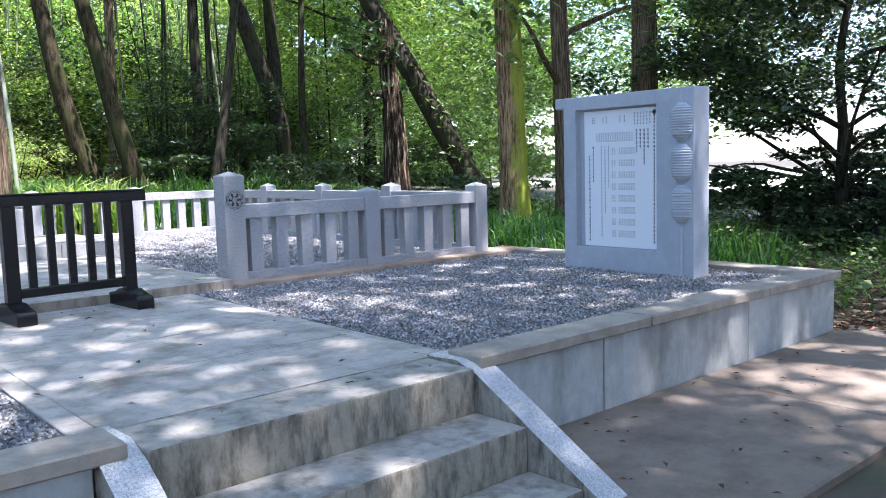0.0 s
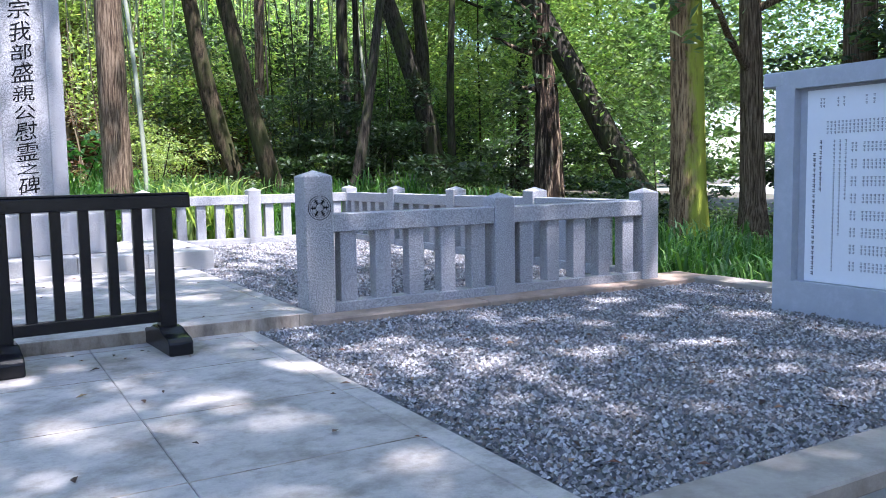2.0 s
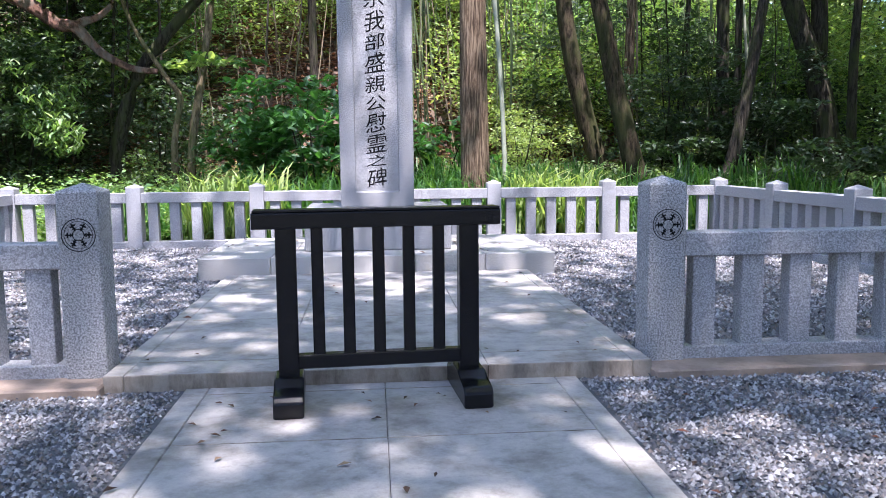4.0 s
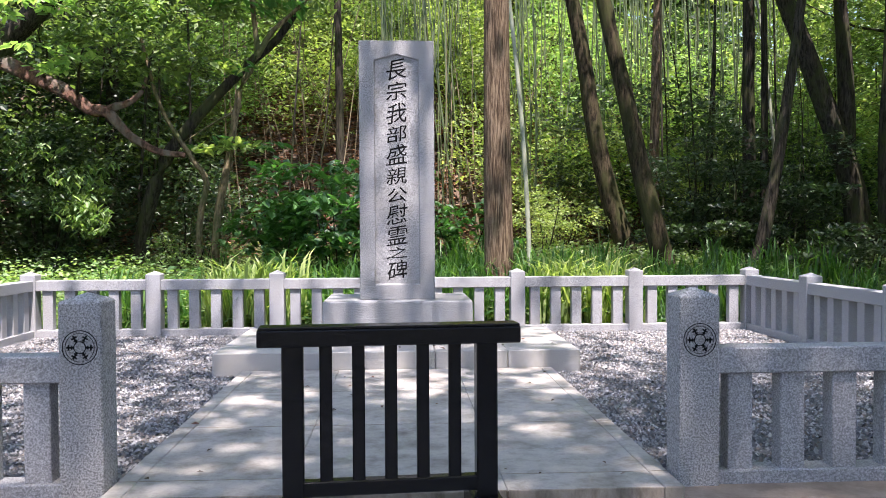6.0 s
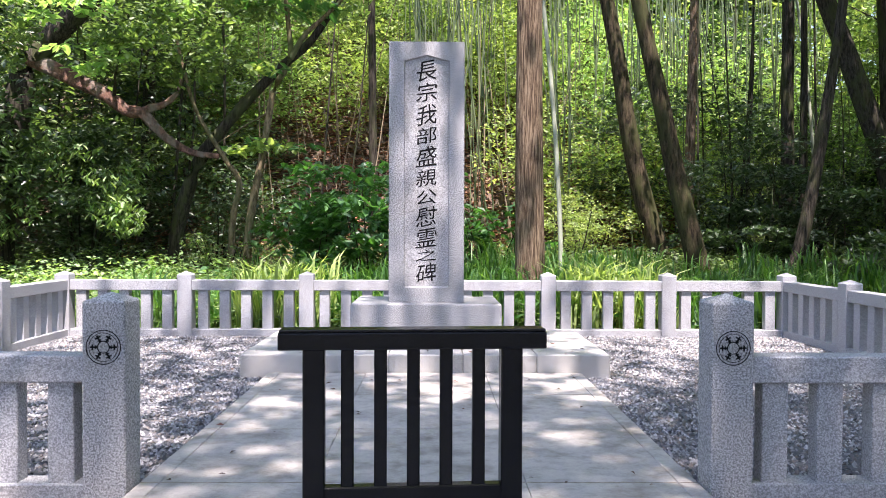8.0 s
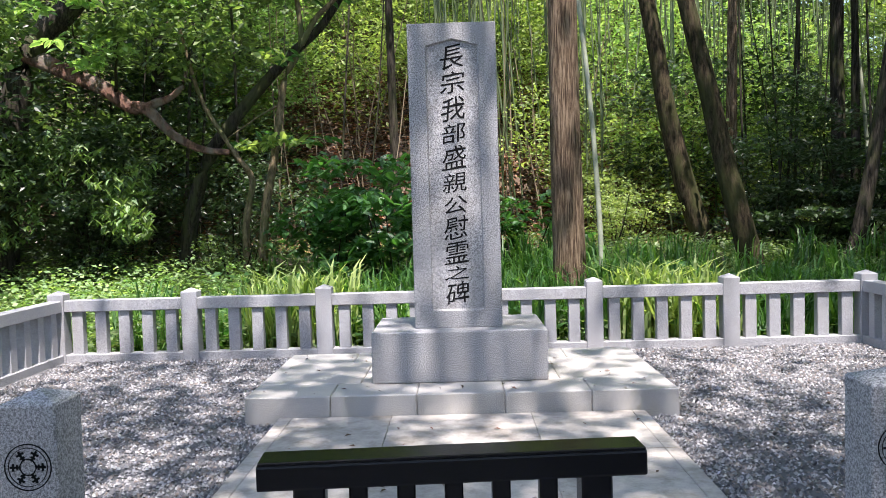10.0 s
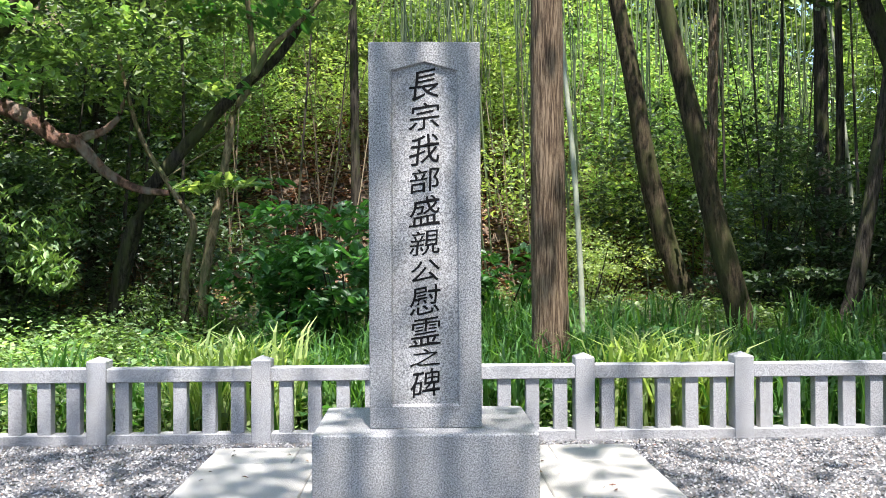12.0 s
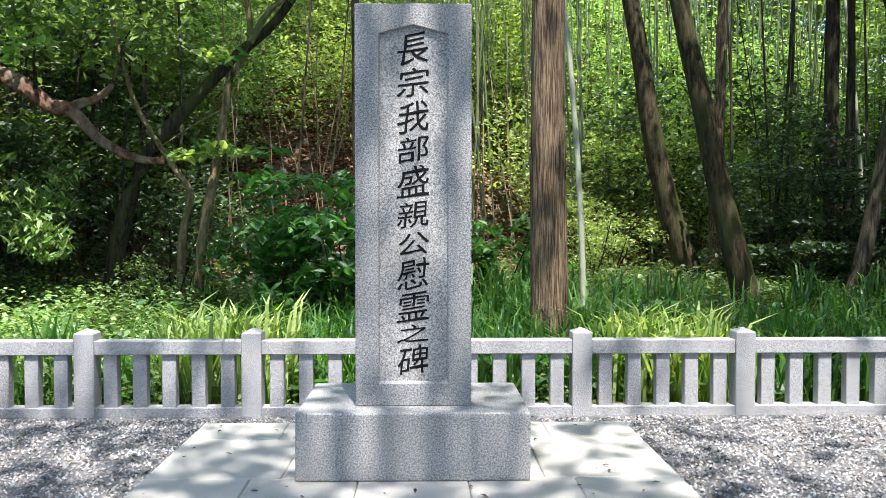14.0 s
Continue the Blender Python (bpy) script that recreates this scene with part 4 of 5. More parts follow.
g = on_ground(-3.42, 11.5)
sapling([g - (0, 0, 0.1), (-3.4, 11.5, 1.36), (-3.31, 11.5, 2.23), (-3.13, 11.5, 3.1), (-2.99, 11.5, 3.96), (-2.88, 11.5, 4.5), (-2.6, 11.5, 5.0), (-2.64, 11.5, 5.7), (-2.75, 11.5, 7.0), (-2.6, 11.5, 8.6)], 0.085, 61,
        [(-2.9, 11.0, 3.35, 0.45, 0.10), (-3.3, 10.9, 3.25, 0.4, 0.10), (-2.4, 11.0, 3.3, 0.45, 0.10), (-2.9, 11.2, 4.75, 0.35, 0.14), (-2.2, 11.4, 5.9, 0.6, 0.25), (-3.2, 11.2, 6.1, 0.7, 0.25), (-2.6, 11.3, 7.2, 0.9, 0.4)], 420, 0.22, LEAF_BROAD, BARK_PALE, "slender tan sapling with broad light-green leaves",
        [([(-2.6, 11.5, 5.0), (-2.33, 11.5, 5.45), (-2.0, 11.5, 5.75), (-1.5, 11.5, 6.3), (-1.2, 11.5, 7.2)], 0.06), ([(-2.99, 11.5, 4.0), (-3.4, 11.4, 3.75), (-3.9, 11.3, 3.4)], 0.025), ([(-3.13, 11.5, 3.2), (-3.0, 11.2, 3.3), (-2.7, 10.9, 3.3)], 0.02)],
        [(-3.3, 10.7, 3.2, 0.35, 0.07), (-2.9, 10.7, 3.3, 0.35, 0.07), (-2.5, 10.8, 3.25, 0.3, 0.07), (-3.0, 11.0, 4.7, 0.3, 0.1)])
g = on_ground(-3.8, 11.9)
sapling([g - (0, 0, 0.1), (-3.75, 11.8, 1.96), (-3.61, 11.8, 2.68), (-3.85, 11.8, 3.1), (-4.1, 11.8, 3.5), (-4.48, 11.8, 4.18), (-4.8, 11.8, 5.4)], 0.07, 62, [(-4.4, 11.4, 4.6, 0.6, 0.2), (-4.6, 11.5, 5.4, 0.7, 0.3)], 160, 0.17, LEAF, BARK_PALE, "thin crooked sapling under the trees")
g = on_ground(-5.1, 12.4)
sapling([g - (0, 0, 0.1), (-4.9, 12.2, 1.9), (-4.45, 12.0, 3.1), (-4.04, 11.9, 3.65), (-3.42, 11.9, 4.36), (-2.8, 11.9, 4.97), (-2.26, 11.9, 5.45), (-1.6, 12.0, 6.5)], 0.15, 63, [(-1.9, 12.0, 6.2, 0.8, 0.4), (-2.9, 12.0, 6.0, 0.7, 0.3), (-3.4, 11.8, 4.9, 0.5, 0.2)], 420, 0.15, LEAF, BARK_DARK, "dark thick stem leaning across the bank")


# ---- shrubs ----
def shrub(name, label, x, y, w, h, n, size, mat, seed, lift=0.15, long=1.8):
    """A bush of stems and uneven leafy clumps."""
    rng = np.random.default_rng(seed)
    z = float(ground_z(x, y))
    s = tagged(new(name), label, "shrub", "shrubs")
    stems = []
    blobs = []
    for k in range(7):
        a = rng.uniform(0, 6.28)
        end = np.array([x + w * 0.55 * math.cos(a) * rng.uniform(0.3, 1), y + w * 0.4 * math.sin(a), z + h * rng.uniform(0.45, 0.9)])
        st = np.array([x + 0.08 * math.cos(a), y + 0.08 * math.sin(a), z - 0.08])
        mid = (st + end) / 2 + rng.normal(0, 0.06, 3)
        stems.append(tube([st, mid, end], [0.022, 0.016, 0.006], 6, k))
        for q in range(4):
            c = st + (end - st) * rng.uniform(lift + 0.2, 1.08) + rng.normal(0, 0.16 * w, 3) * (1, 0.7, 0.5)
            blobs.append((c[0], c[1], max(c[2], z + 0.12), w * rng.uniform(0.1, 0.24), h * rng.uniform(0.05, 0.13)))
    for st in stems:
        put("stem", mesh_of("stem", *st, BARK_DARK, True), s)
    put("foliage", mesh_of("foliage", *(broad_leaves if size > 0.15 else leaves)(clumps(n, rng, blobs), size, seed, long), mat), s)
    return s


shrub("broadleaf_shrub", "green broad-leaved shrub behind the memorial", -1.0, 10.6, 2.7, 2.75, 1900, 0.2, LEAF_BROAD, 71, 0.3)
shrub("broadleaf_shrub", "green broad-leaved shrub behind the memorial", -2.0, 11.0, 2.0, 2.4, 1000, 0.2, LEAF_BROAD, 72, 0.3)
shrub("broadleaf_shrub", "green broad-leaved shrub on the bank", 1.15, 12.6, 1.6, 1.9, 600, 0.2, LEAF_BROAD, 73, 0.3)
shrub("low_shrub", "small light-green shrub at the wood's edge", -3.9, 11.6, 1.3, 1.2, 1500, 0.07, LEAF, 74)
shrub("low_shrub", "pale-leaved shrub before the dark wood", 4.2, 17.2, 2.4, 2.2, 2600, 0.08, LEAF_LIME, 75)
shrub("low_shrub", "pale-leaved shrub before the dark wood", 3.4, 15.4, 1.6, 1.7, 1500, 0.08, LEAF_LIME, 76)
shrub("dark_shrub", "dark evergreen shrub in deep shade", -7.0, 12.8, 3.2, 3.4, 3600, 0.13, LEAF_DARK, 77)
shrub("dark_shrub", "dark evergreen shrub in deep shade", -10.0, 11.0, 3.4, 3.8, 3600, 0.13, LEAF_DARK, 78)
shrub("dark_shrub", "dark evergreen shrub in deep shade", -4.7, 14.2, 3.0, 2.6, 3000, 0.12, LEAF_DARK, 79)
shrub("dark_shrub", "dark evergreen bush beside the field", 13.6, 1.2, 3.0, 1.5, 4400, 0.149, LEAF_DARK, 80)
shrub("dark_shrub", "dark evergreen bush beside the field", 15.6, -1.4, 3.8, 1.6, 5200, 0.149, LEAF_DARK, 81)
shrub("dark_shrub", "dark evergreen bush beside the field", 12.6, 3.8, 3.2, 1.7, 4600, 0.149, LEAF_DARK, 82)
# Two dark bushes added to stand in for deep shade between the trunks.
shrub("dark_shrub", "dark evergreen bush added to deepen shade under tall trunks", 6.9, 15.4, 3.0, 3.0, 3000, 0.13, LEAF_DARK, 65)
shrub("dark_shrub", "dark evergreen bush added to deepen shade under tall trunks", 8.6, 15.2, 3.2, 3.4, 3400, 0.13, LEAF_DARK, 66)
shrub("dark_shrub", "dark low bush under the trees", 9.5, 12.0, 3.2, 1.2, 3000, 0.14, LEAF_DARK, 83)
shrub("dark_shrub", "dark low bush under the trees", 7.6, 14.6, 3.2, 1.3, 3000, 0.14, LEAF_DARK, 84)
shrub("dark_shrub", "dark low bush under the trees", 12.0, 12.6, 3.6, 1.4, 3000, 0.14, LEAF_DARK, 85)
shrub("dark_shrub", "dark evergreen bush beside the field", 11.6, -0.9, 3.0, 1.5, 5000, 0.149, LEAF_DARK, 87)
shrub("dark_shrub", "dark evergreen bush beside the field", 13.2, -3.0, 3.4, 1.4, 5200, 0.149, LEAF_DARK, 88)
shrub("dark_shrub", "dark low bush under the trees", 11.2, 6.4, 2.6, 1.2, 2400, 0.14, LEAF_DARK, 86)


def bough_tree():
    """Low evergreen whose boughs hang over the field side."""
    t = tagged(new("evergreen_tree"), "dark evergreen tree with low hanging boughs", "tree", "woodland trees")
    b = on_ground(12.4, -0.6)
    rng = np.random.default_rng(90)
    line = trunk_line(b, (-0.05, -0.03), 6.5, 90, 0.4)
    put("trunk", mesh_of("trunk", *tube(line, np.linspace(0.12, 0.02, len(line)), 9, 1, 0.05), BARK_DARK, True), t)
    blobs = []
    for k in range(16):
        a = rng.uniform(0, 6.28)
        i = int(rng.integers(2, 12))
        p, r = limb(line[i], (math.cos(a), math.sin(a), 0.5), rng.uniform(1.5, 3.3), 0.05, 91 + k, 0.25)
        put("limb", mesh_of("limb", *tube(p, r, 6, k, 0.05), BARK_DARK, True), t)
        for q in (3, 4, 5, 6):
            c = p[q] + rng.normal(0, 0.2, 3)
            if c[2] > 2.05:
                blobs.append((*c, rng.uniform(0.35, 0.8), rng.uniform(0.16, 0.4)))
    for k in range(4):
        a = 0.6 + 1.6 * k
        p, r = limb(line[2], (math.cos(a), math.sin(a), 0.75), 3.6, 0.045, 190 + k, 0.1)
        put("limb", mesh_of("limb", *tube(p, r, 8, k, 0.06), BARK_DARK, True), t)
    for k in range(190):
        x, y = b[0] + rng.uniform(-2.2, 6.5), b[1] + rng.uniform(-4.8, 3.6)
        blobs.append((x, y, rng.uniform(2.6, 8.4), rng.uniform(0.45, 1.0), rng.uniform(0.25, 0.55)))
    put("crown", mesh_of("crown", *leaves(clumps(84000, rng, blobs), 0.125, 92, 1.7), LEAF_DARK), t)
    # Lighter leaves through the same clumps imitate highlights on the crown.
    put("crown", mesh_of("crown", *leaves(clumps(15000, rng, blobs), 0.125, 93, 1.7), LEAF), t, None, "lighter green leaves standing in for highlights")


bough_tree()


# ---- far wood, bamboo ----
def far_woods():
    """Leafy masses closing the view between trunks; unseen rear ones block sky light."""
    # Sun and shade within the wood come partly from these leaf colours.
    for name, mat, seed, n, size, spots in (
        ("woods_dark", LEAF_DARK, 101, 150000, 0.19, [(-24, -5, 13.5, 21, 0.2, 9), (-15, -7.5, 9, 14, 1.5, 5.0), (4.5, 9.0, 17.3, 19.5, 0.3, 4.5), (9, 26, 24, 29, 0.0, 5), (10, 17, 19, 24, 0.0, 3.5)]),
        # Added out of view to keep light off the front faces.
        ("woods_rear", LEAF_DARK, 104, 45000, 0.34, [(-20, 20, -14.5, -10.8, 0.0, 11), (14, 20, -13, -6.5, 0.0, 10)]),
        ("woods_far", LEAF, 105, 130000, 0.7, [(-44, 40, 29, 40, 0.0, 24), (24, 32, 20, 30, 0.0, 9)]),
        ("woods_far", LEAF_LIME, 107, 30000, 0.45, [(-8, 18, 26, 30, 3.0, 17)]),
        ("woods_sunny", LEAF_PALE_LIT, 109, 52000, 0.17, [(4, 18, 19.5, 27, 0.3, 4.5), (-10, -4.5, 19.5, 27, 0.3, 3.5)]),
        # Spots (-24, -13) and (-30, -22) lie out of view and block sky.
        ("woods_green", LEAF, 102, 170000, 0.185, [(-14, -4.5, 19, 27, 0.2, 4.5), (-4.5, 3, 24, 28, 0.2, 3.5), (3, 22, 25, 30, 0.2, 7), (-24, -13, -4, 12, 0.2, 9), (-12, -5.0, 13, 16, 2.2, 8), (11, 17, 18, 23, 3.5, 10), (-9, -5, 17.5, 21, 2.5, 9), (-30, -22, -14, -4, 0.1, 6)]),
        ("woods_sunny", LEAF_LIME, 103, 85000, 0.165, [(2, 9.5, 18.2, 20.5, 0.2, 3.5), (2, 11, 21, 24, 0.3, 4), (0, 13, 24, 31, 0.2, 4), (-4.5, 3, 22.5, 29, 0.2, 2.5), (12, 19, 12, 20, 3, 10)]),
        ("woods_sunny", LEAF_PALE_LIT, 106, 30000, 0.165, [(13, 20, 11, 22, 1.0, 9), (15, 22, 5, 11, 2.2, 8)]),
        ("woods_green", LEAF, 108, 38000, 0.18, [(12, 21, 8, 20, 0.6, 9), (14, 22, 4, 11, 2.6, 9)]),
    ):
        rng = np.random.default_rng(seed)
        blobs = []
        area = np.array([(s[1] - s[0]) * (s[3] - s[2]) for s in spots])
        for k in range(1500):
            s = spots[rng.choice(len(spots), p=area / area.sum())]
            x, y = rng.uniform(s[0], s[1]), rng.uniform(s[2], s[3])
            r = rng.uniform(0.4, 1.3)
            blobs.append((x, y, float(ground_z(x, y)) + rng.uniform(s[4], s[5]), r, r * rng.uniform(0.3, 0.7)))
        tagged(put(name, mesh_of(name, *leaves(clumps(n, rng, blobs), size, seed, 2.1), mat)), "dense leafy wood round the court, added where out of view", "woods", kind="stuff")


far_woods()


def stems_stuff(name, label, n, seed, area, r, height, mat, lean=0.08):
    rng = np.random.default_rng(seed)
    bits = []
    for k in range(n):
        x, y = rng.uniform(area[0], area[1]), rng.uniform(area[2], area[3])
        b = on_ground(x, y)
        h = height * rng.uniform(0.7, 1.1)
        top = b + (rng.normal(0, lean) * h, rng.normal(0, lean) * h, h)
        q = (b + top) / 2 + rng.normal(0, 0.08, 3)
        rr = r * rng.uniform(0.5, 1.3)
        bits.append(tube([b - (0, 0, 0.1), q, top], [rr, rr * 0.85, rr * 0.5], 6, k))
    return tagged(put(name, mesh_of(name, *joined(bits), mat, True)), label, "stems", kind="stuff")


stems_stuff("bamboo_stems", "green bamboo stems standing close on the bank", 310, 111, (-1, 13, 18.4, 28), 0.027, 9, BAMBOO, 0.06)
stems_stuff("bamboo_stems", "pale dead bamboo stems on the bank", 48, 112, (-6, 6, 17.6, 23), 0.018, 6, BAMBOO_DEAD, 0.16)
stems_stuff("thin_trunks", "thin dark young trunks in the wood", 50, 113, (6.5, 22, 15.5, 23), 0.032, 9, BARK_DARK, 0.05)
stems_stuff("thin_trunks", "thin dark young trunks in the wood", 20, 114, (-16, -2, 13.5, 20), 0.032, 9, BARK_DARK, 0.06)


def bamboo(x, y, r, h, mat):
    t = tagged(new("bamboo"), "single pale green bamboo culm beside the cedar", "bamboo", "bamboo culms")
    b = on_ground(x, y)
    pts, rad = [], []
    for k in range(26):
        z = h * k / 26
        for dz, f in ((0.0, 1.08), (0.02, 1.0), (h / 26 - 0.02, 0.98)):
            pts.append(b + (-0.008 * (z + dz) - 0.011 * (z + dz) ** 2, 0.01 * z, z + dz - 0.05))
            rad.append(r * f * (1 - 0.4 * z / h))
    put("culm", mesh_of("culm", *tube(pts, rad, 10, 1), mat, True), t)


bamboo(2.3, 10.3, 0.045, 10, BAMBOO_PALE)
bamboo(10.1, 17.4, 0.05, 10, BAMBOO_PALE)


# ---- grass, herbs, gravel and litter ----
def blades(n, seed, where, height, width, lean=0.45):
    """Bent two-part blades."""
    rng = np.random.default_rng(seed)
    x, y, gain = where(rng, n)
    n = len(x)
    z = ground_z(x, y) - 0.03
    h = height * rng.uniform(0.45, 1.25, n) * gain
    a = rng.uniform(0, 6.28, n)
    d = np.stack([np.cos(a), np.sin(a), np.zeros(n)], -1)
    s = np.stack([-np.sin(a), np.cos(a), np.zeros(n)], -1) * (width * rng.uniform(0.6, 1.3, n))[:, None] / 2
    b = np.stack([x, y, z], -1)
    out = (lean * rng.uniform(0.2, 1.2, n) * h)[:, None]
    up = np.array([0, 0, 1.0])
    m1 = b + d * out * 0.18 + up * (0.5 * h)[:, None]
    m2 = b + d * out * 0.55 + up * (0.85 * h)[:, None]
    tip = b + d * out * 1.15 + up * (0.93 * h)[:, None]
    v = np.stack([b - s * 0.7, b + s * 0.7, m1 + s, m1 - s, m2 + s * 0.7, m2 - s * 0.7, tip + s * 0.05, tip - s * 0.05], 1).reshape(-1, 3)
    k = (np.arange(n) * 8)[:, None]
    f = np.concatenate([k + [0, 1, 2, 3], k + [3, 2, 4, 5], k + [5, 4, 6, 7]], 0)
    return v, f


def tufts(areas, per=26, spread=0.13):
    def where(rng, n):
        m = max(n // per, 1)
        pick = rng.integers(0, len(areas), m)
        ar = np.array(areas)[pick]
        cx, cy = ar[:, 0] + rng.uniform(0, 1, m) * (ar[:, 1] - ar[:, 0]), ar[:, 2] + rng.uniform(0, 1, m) * (ar[:, 3] - ar[:, 2])
        gain = rng.uniform(0.6, 1.2, m)
        x = np.repeat(cx, per) + rng.normal(0, spread, m * per)
        y = np.repeat(cy, per) + rng.normal(0, spread, m * per)
        return x, y, np.repeat(gain, per)
    return where


tagged(put("sword_grass", mesh_of("sword_grass", *blades(13000, 121, tufts([(1.4, 8.5, 7.0, 13.0), (2.2, 6, 6.8, 10.0), (-3.5, 2, 8, 13), (-4.5, 3.6, 6.75, 8.4), (-2.6, 2.6, 7, 10.5), (-1.2, 2.6, 7.0, 9.5)], 30, 0.12), 0.82, 0.036), GRASS)), "tall sword-leaved grass behind the fence", "grass", kind="stuff")
# Leaf lime in place of grass green puts sunlight on these clumps.
tagged(put("sword_grass", mesh_of("sword_grass", *blades(2400, 124, tufts([(-2.5, -1.5, 6.8, 7.6), (2.0, 3.2, 6.8, 7.8)], 30, 0.14), 0.95, 0.042), LEAF_LIME)), "clumps of broad sword-leaved grass against the fence, coloured as sunlit", "grass", kind="stuff")
tagged(put("sword_grass", mesh_of("sword_grass", *blades(12000, 122, tufts([(5.2, 9, -1.5, 6.5), (5.3, 7.5, -2.0, 3.0), (5.2, 10, 3, 11)], 30, 0.14), 0.52, 0.03), GRASS)), "long green grass beside the terrace", "grass", kind="stuff")
tagged(put("short_grass", mesh_of("short_grass", *blades(15000, 123, tufts([(-9, 9, 7, 15), (5.3, 14, -3, 12), (-9, -5.2, -2, 12), (2, 12, 10, 17)], 14, 0.3), 0.3, 0.022), GRASS)), "short green grass of the clearing", "grass", kind="stuff")


def herbs(name, seed, n, areas, height, size, mat):
    rng = np.random.default_rng(seed)
    x, y, g = tufts(areas, 18, 0.2)(rng, n)
    z = ground_z(x, y) + height * g * rng.uniform(0.15, 1.0, len(x))
    tagged(put(name, mesh_of(name, *leaves(np.stack([x, y, z], -1), size, seed, 1.5, 0.1, 0.3), mat)), "low leafy herbs covering the clearing", "herbs", kind="stuff")


herbs("low_herbs", 131, 8000, [(-8, -1, 7, 11.5), (-6, 2.5, 6.8, 9.5)], 0.42, 0.09, LEAF_PALE_LIT)
herbs("low_herbs", 135, 38000, [(-10, -1, 7, 12.5), (-6, 3.5, 6.8, 11.5)], 0.5, 0.10, LEAF)
herbs("low_herbs", 132, 50000, [(1, 7, 7, 15), (-12, 12, 10, 18), (-12, 12, 12, 19), (5.3, 16, 3, 14), (6, 16, -4, 4)], 0.4, 0.09, LEAF)
herbs("low_herbs", 134, 10000, [(-9.5, -2.6, 6.9, 11.8), (-9.0, -3.4, 9.0, 12.2)], 0.7, 0.085, LEAF_PALE_LIT)
herbs("broad_herbs", 133, 5200, [(-3.6, 6, 7.0, 10.5)], 0.55, 0.17, LEAF_BROAD)


def stones(n, seed, boxes, z, size):
    """Broken stones, each an uneven six-sided lump, lying close."""
    rng = np.random.default_rng(seed)
    area = np.array([(b[1] - b[0]) * (b[3] - b[2]) for b in boxes])
    pick = rng.choice(len(boxes), n, p=area / area.sum())
    b = np.array(boxes)[pick]
    c = np.stack([rng.uniform(b[:, 0], b[:, 1]), rng.uniform(b[:, 2], b[:, 3]), np.full(n, z) + rng.uniform(-0.004, 0.012, n)], -1)
    base = np.array([(1, 0, 0), (-1, 0, 0), (0, 1, 0), (0, -1, 0), (0, 0, 0.9)], float)
    a = rng.uniform(0, 6.28, n)
    ca, sa = np.cos(a), np.sin(a)
    s = size * rng.uniform(0.5, 1.3, (n, 1, 1)) * rng.uniform(0.65, 1.2, (n, 5, 1)) * base[None]
    tilt = rng.normal(0, 0.5, (n, 1))
    sx, sy, sz = s[..., 0], s[..., 1], s[..., 2] + tilt * s[..., 0]
    p = np.stack([ca[:, None] * sx - sa[:, None] * sy, sa[:, None] * sx + ca[:, None] * sy, sz], -1) + c[:, None]
    tri = np.array([(0, 2, 4), (2, 1, 4), (1, 3, 4), (3, 0, 4), (2, 0, 1), (0, 3, 1)])
    return p.reshape(-1, 3), (np.arange(n)[:, None, None] * 5 + tri[None]).reshape(-1, 3)


tagged(put("gravel", mesh_of("gravel", *stones(64000, 141, [(0.99, 4.82, FRONT_Y + 0.22, -0.14)], LOW_GRAVEL_Z, 0.0115), GRAVEL)), "loose grey crushed gravel on the terrace", "gravel", kind="stuff")
tagged(put("gravel", mesh_of("gravel", *stones(24000, 142, [(-2.6, -0.99, FRONT_Y + 0.22, -0.14)], LOW_GRAVEL_Z, 0.0115), GRAVEL)), "loose grey crushed gravel on the terrace", "gravel", kind="stuff")
tagged(put("gravel", mesh_of("gravel", *stones(66000, 143, [(-4.36, -1.38, 0.27, 6.2), (1.38, 4.36, 0.27, 6.2), (-1.38, 1.38, 5.2, 6.2), (-1.66, -1.38, 0.27, 3.3), (1.38, 1.66, 0.27, 3.3)], GRAVEL_Z - 0.008, 0.0145), GRAVEL)), "loose grey crushed gravel in the court", "gravel", kind="stuff")


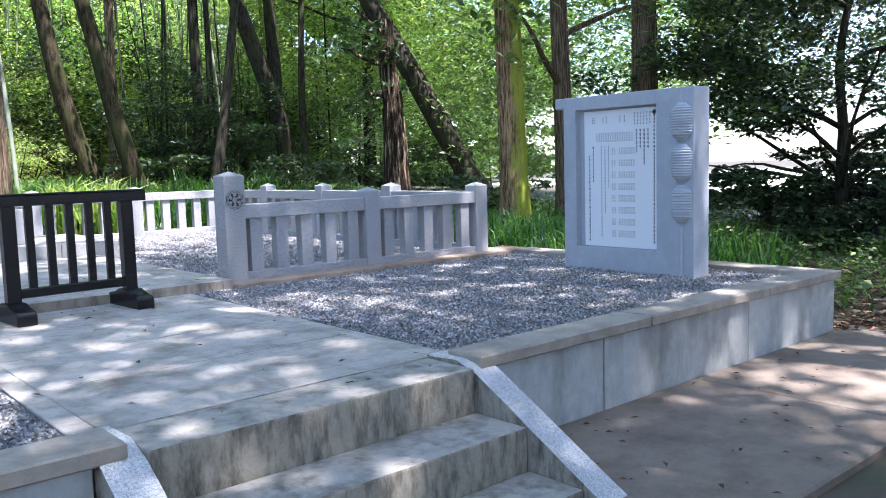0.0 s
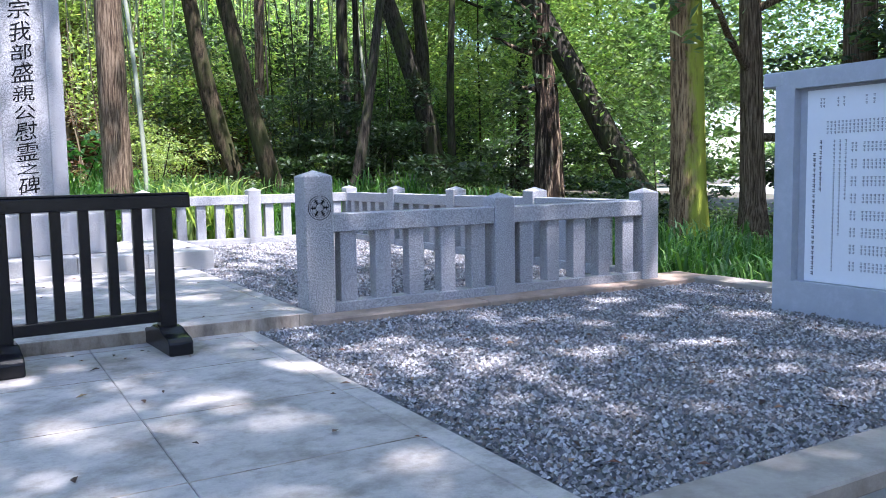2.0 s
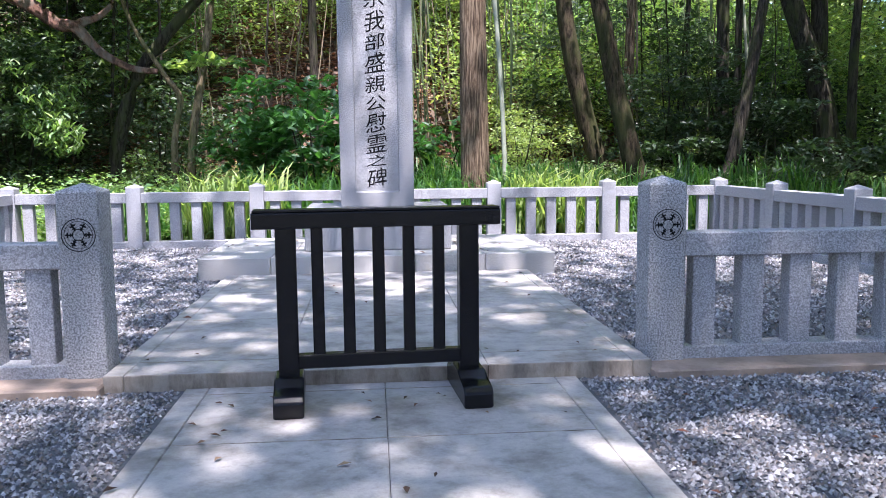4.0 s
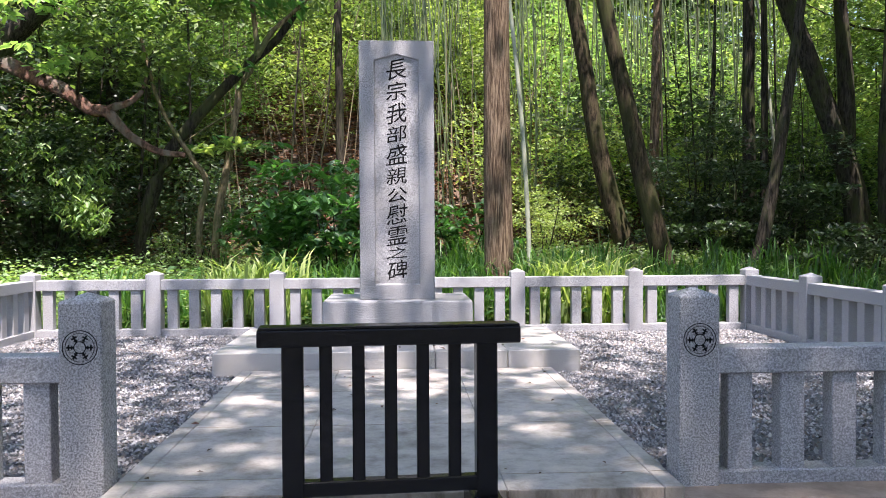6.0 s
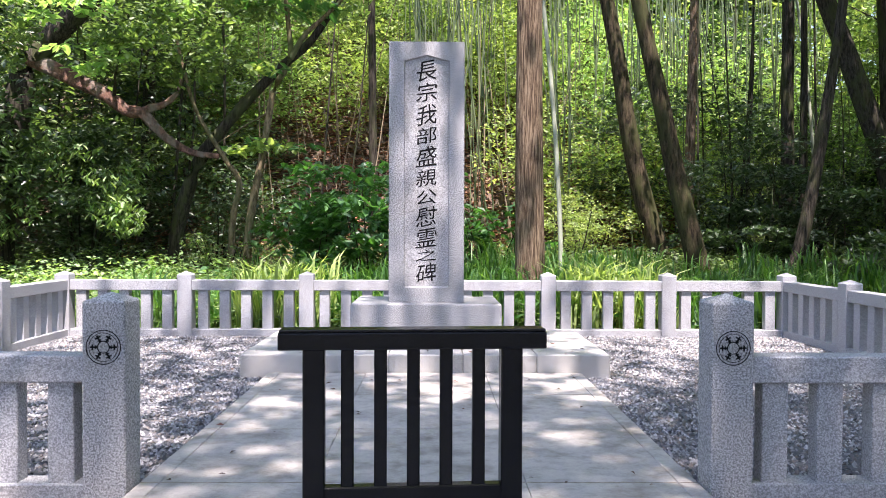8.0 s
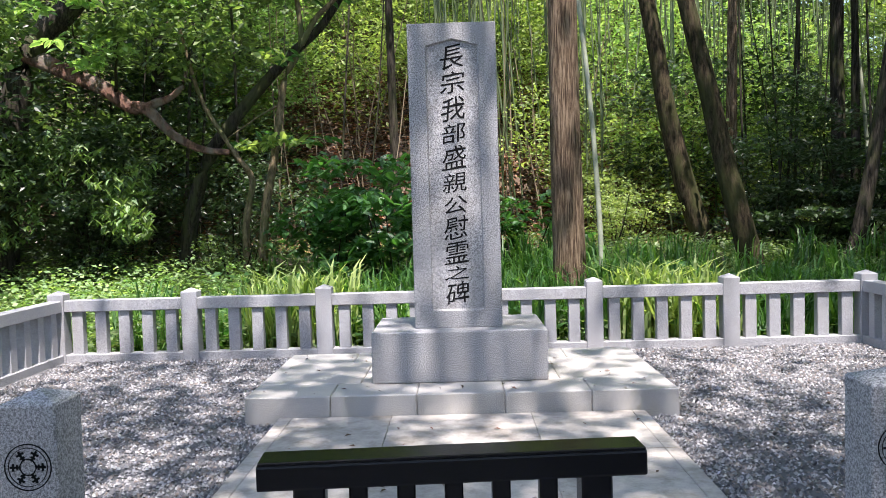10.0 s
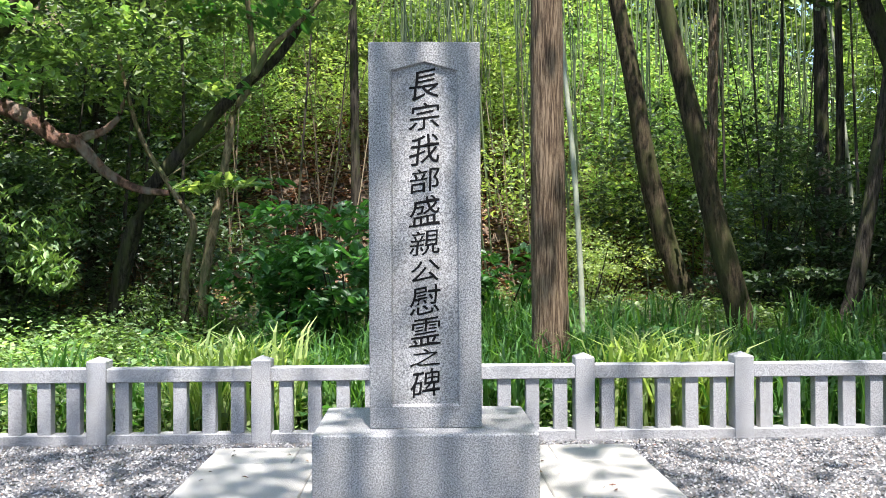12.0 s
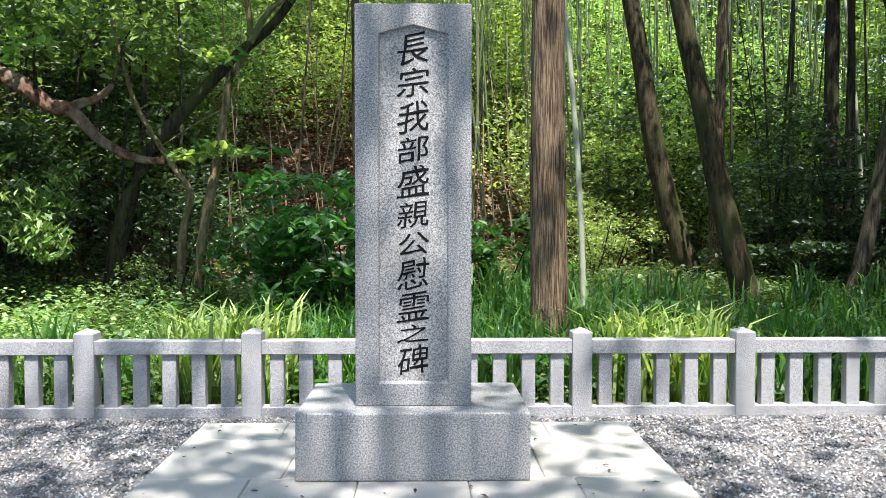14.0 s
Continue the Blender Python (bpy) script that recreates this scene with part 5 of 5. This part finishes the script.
def litter(n, seed, spots, size):
    rng = np.random.default_rng(seed)
    pick = rng.integers(0, len(spots), n)
    s = np.array(spots)[pick]
    c = np.stack([rng.uniform(s[:, 0], s[:, 1]), rng.uniform(s[:, 2], s[:, 3]), s[:, 4] + 0.008], -1)
    a = rng.uniform(0, 6.28, n)
    d = np.stack([np.cos(a), np.sin(a), rng.normal(0, 0.12, n)], -1)
    w = np.stack([-np.sin(a), np.cos(a), rng.normal(0, 0.2, n)], -1)
    sz = (size * rng.uniform(0.5, 1.4, n))[:, None]
    up = np.array([0, 0, 1.0]) * sz * 0.13
    v = np.stack([c - d * sz / 2, c + w * sz * 0.22 + up, c + d * sz / 2, c - w * sz * 0.22 + up], 1)
    return v.reshape(-1, 3), np.arange(4 * n).reshape(n, 4)


tagged(put("fallen_leaves", mesh_of("fallen_leaves", *litter(320, 151, [(2.0, 4.6, -3.2, -0.8, LOW_GRAVEL_Z + 0.012), (-0.95, 0.95, -3.6, -0.15, PATH_Z), (-1.3, 1.3, 0, 3.2, UPPER_Z), (-1.6, 1.6, 3.35, 5.1, PLINTH_Z), (1, 4.8, -3.4, -0.3, LOW_GRAVEL_Z + 0.012), (1, 4.8, -3.4, -0.3, LOW_GRAVEL_Z + 0.012), (-4.3, -1.7, 0.3, 6, GRAVEL_Z), (1.7, 4.3, 0.3, 6, GRAVEL_Z)], 0.043), DRY_LEAF)), "scattered dry brown and red fallen leaves", "fallen leaves", kind="stuff")
tagged(put("fallen_leaves", mesh_of("fallen_leaves", *litter(70, 152, [(0.99, 4.4, -5.0, FRONT_Y - 0.05, 0.0)], 0.045), DRY_LEAF)), "dry leaves on the dusty apron", "fallen leaves", kind="stuff")
tagged(put("leaf_litter", mesh_of("leaf_litter", *litter(9000, 154, [(5.1, 9, -7, -1.5, 0.0), (4.45, 8, -8, -3.5, -0.05)], 0.075), DRY_LEAF)), "brown leaf litter on the ground beyond the wall", "leaf litter", kind="stuff")


def bank_litter(n, seed, area, size):
    """Dry leaves lying on the slope of the bank."""
    rng = np.random.default_rng(seed)
    v, f = litter(n, seed, [(*area, 0.0)], size)
    mid = v.reshape(-1, 4, 3).mean(1)
    v[:, 2] += np.repeat(ground_z(mid[:, 0], mid[:, 1]) + 0.03 + rng.uniform(0, 0.05, n), 4)
    return v, f


tagged(put("leaf_litter", mesh_of("leaf_litter", *bank_litter(22000, 155, (-9, 8, 16.5, 25), 0.19), BANK_LEAF)), "orange-brown leaf litter covering the bank", "leaf litter", kind="stuff")
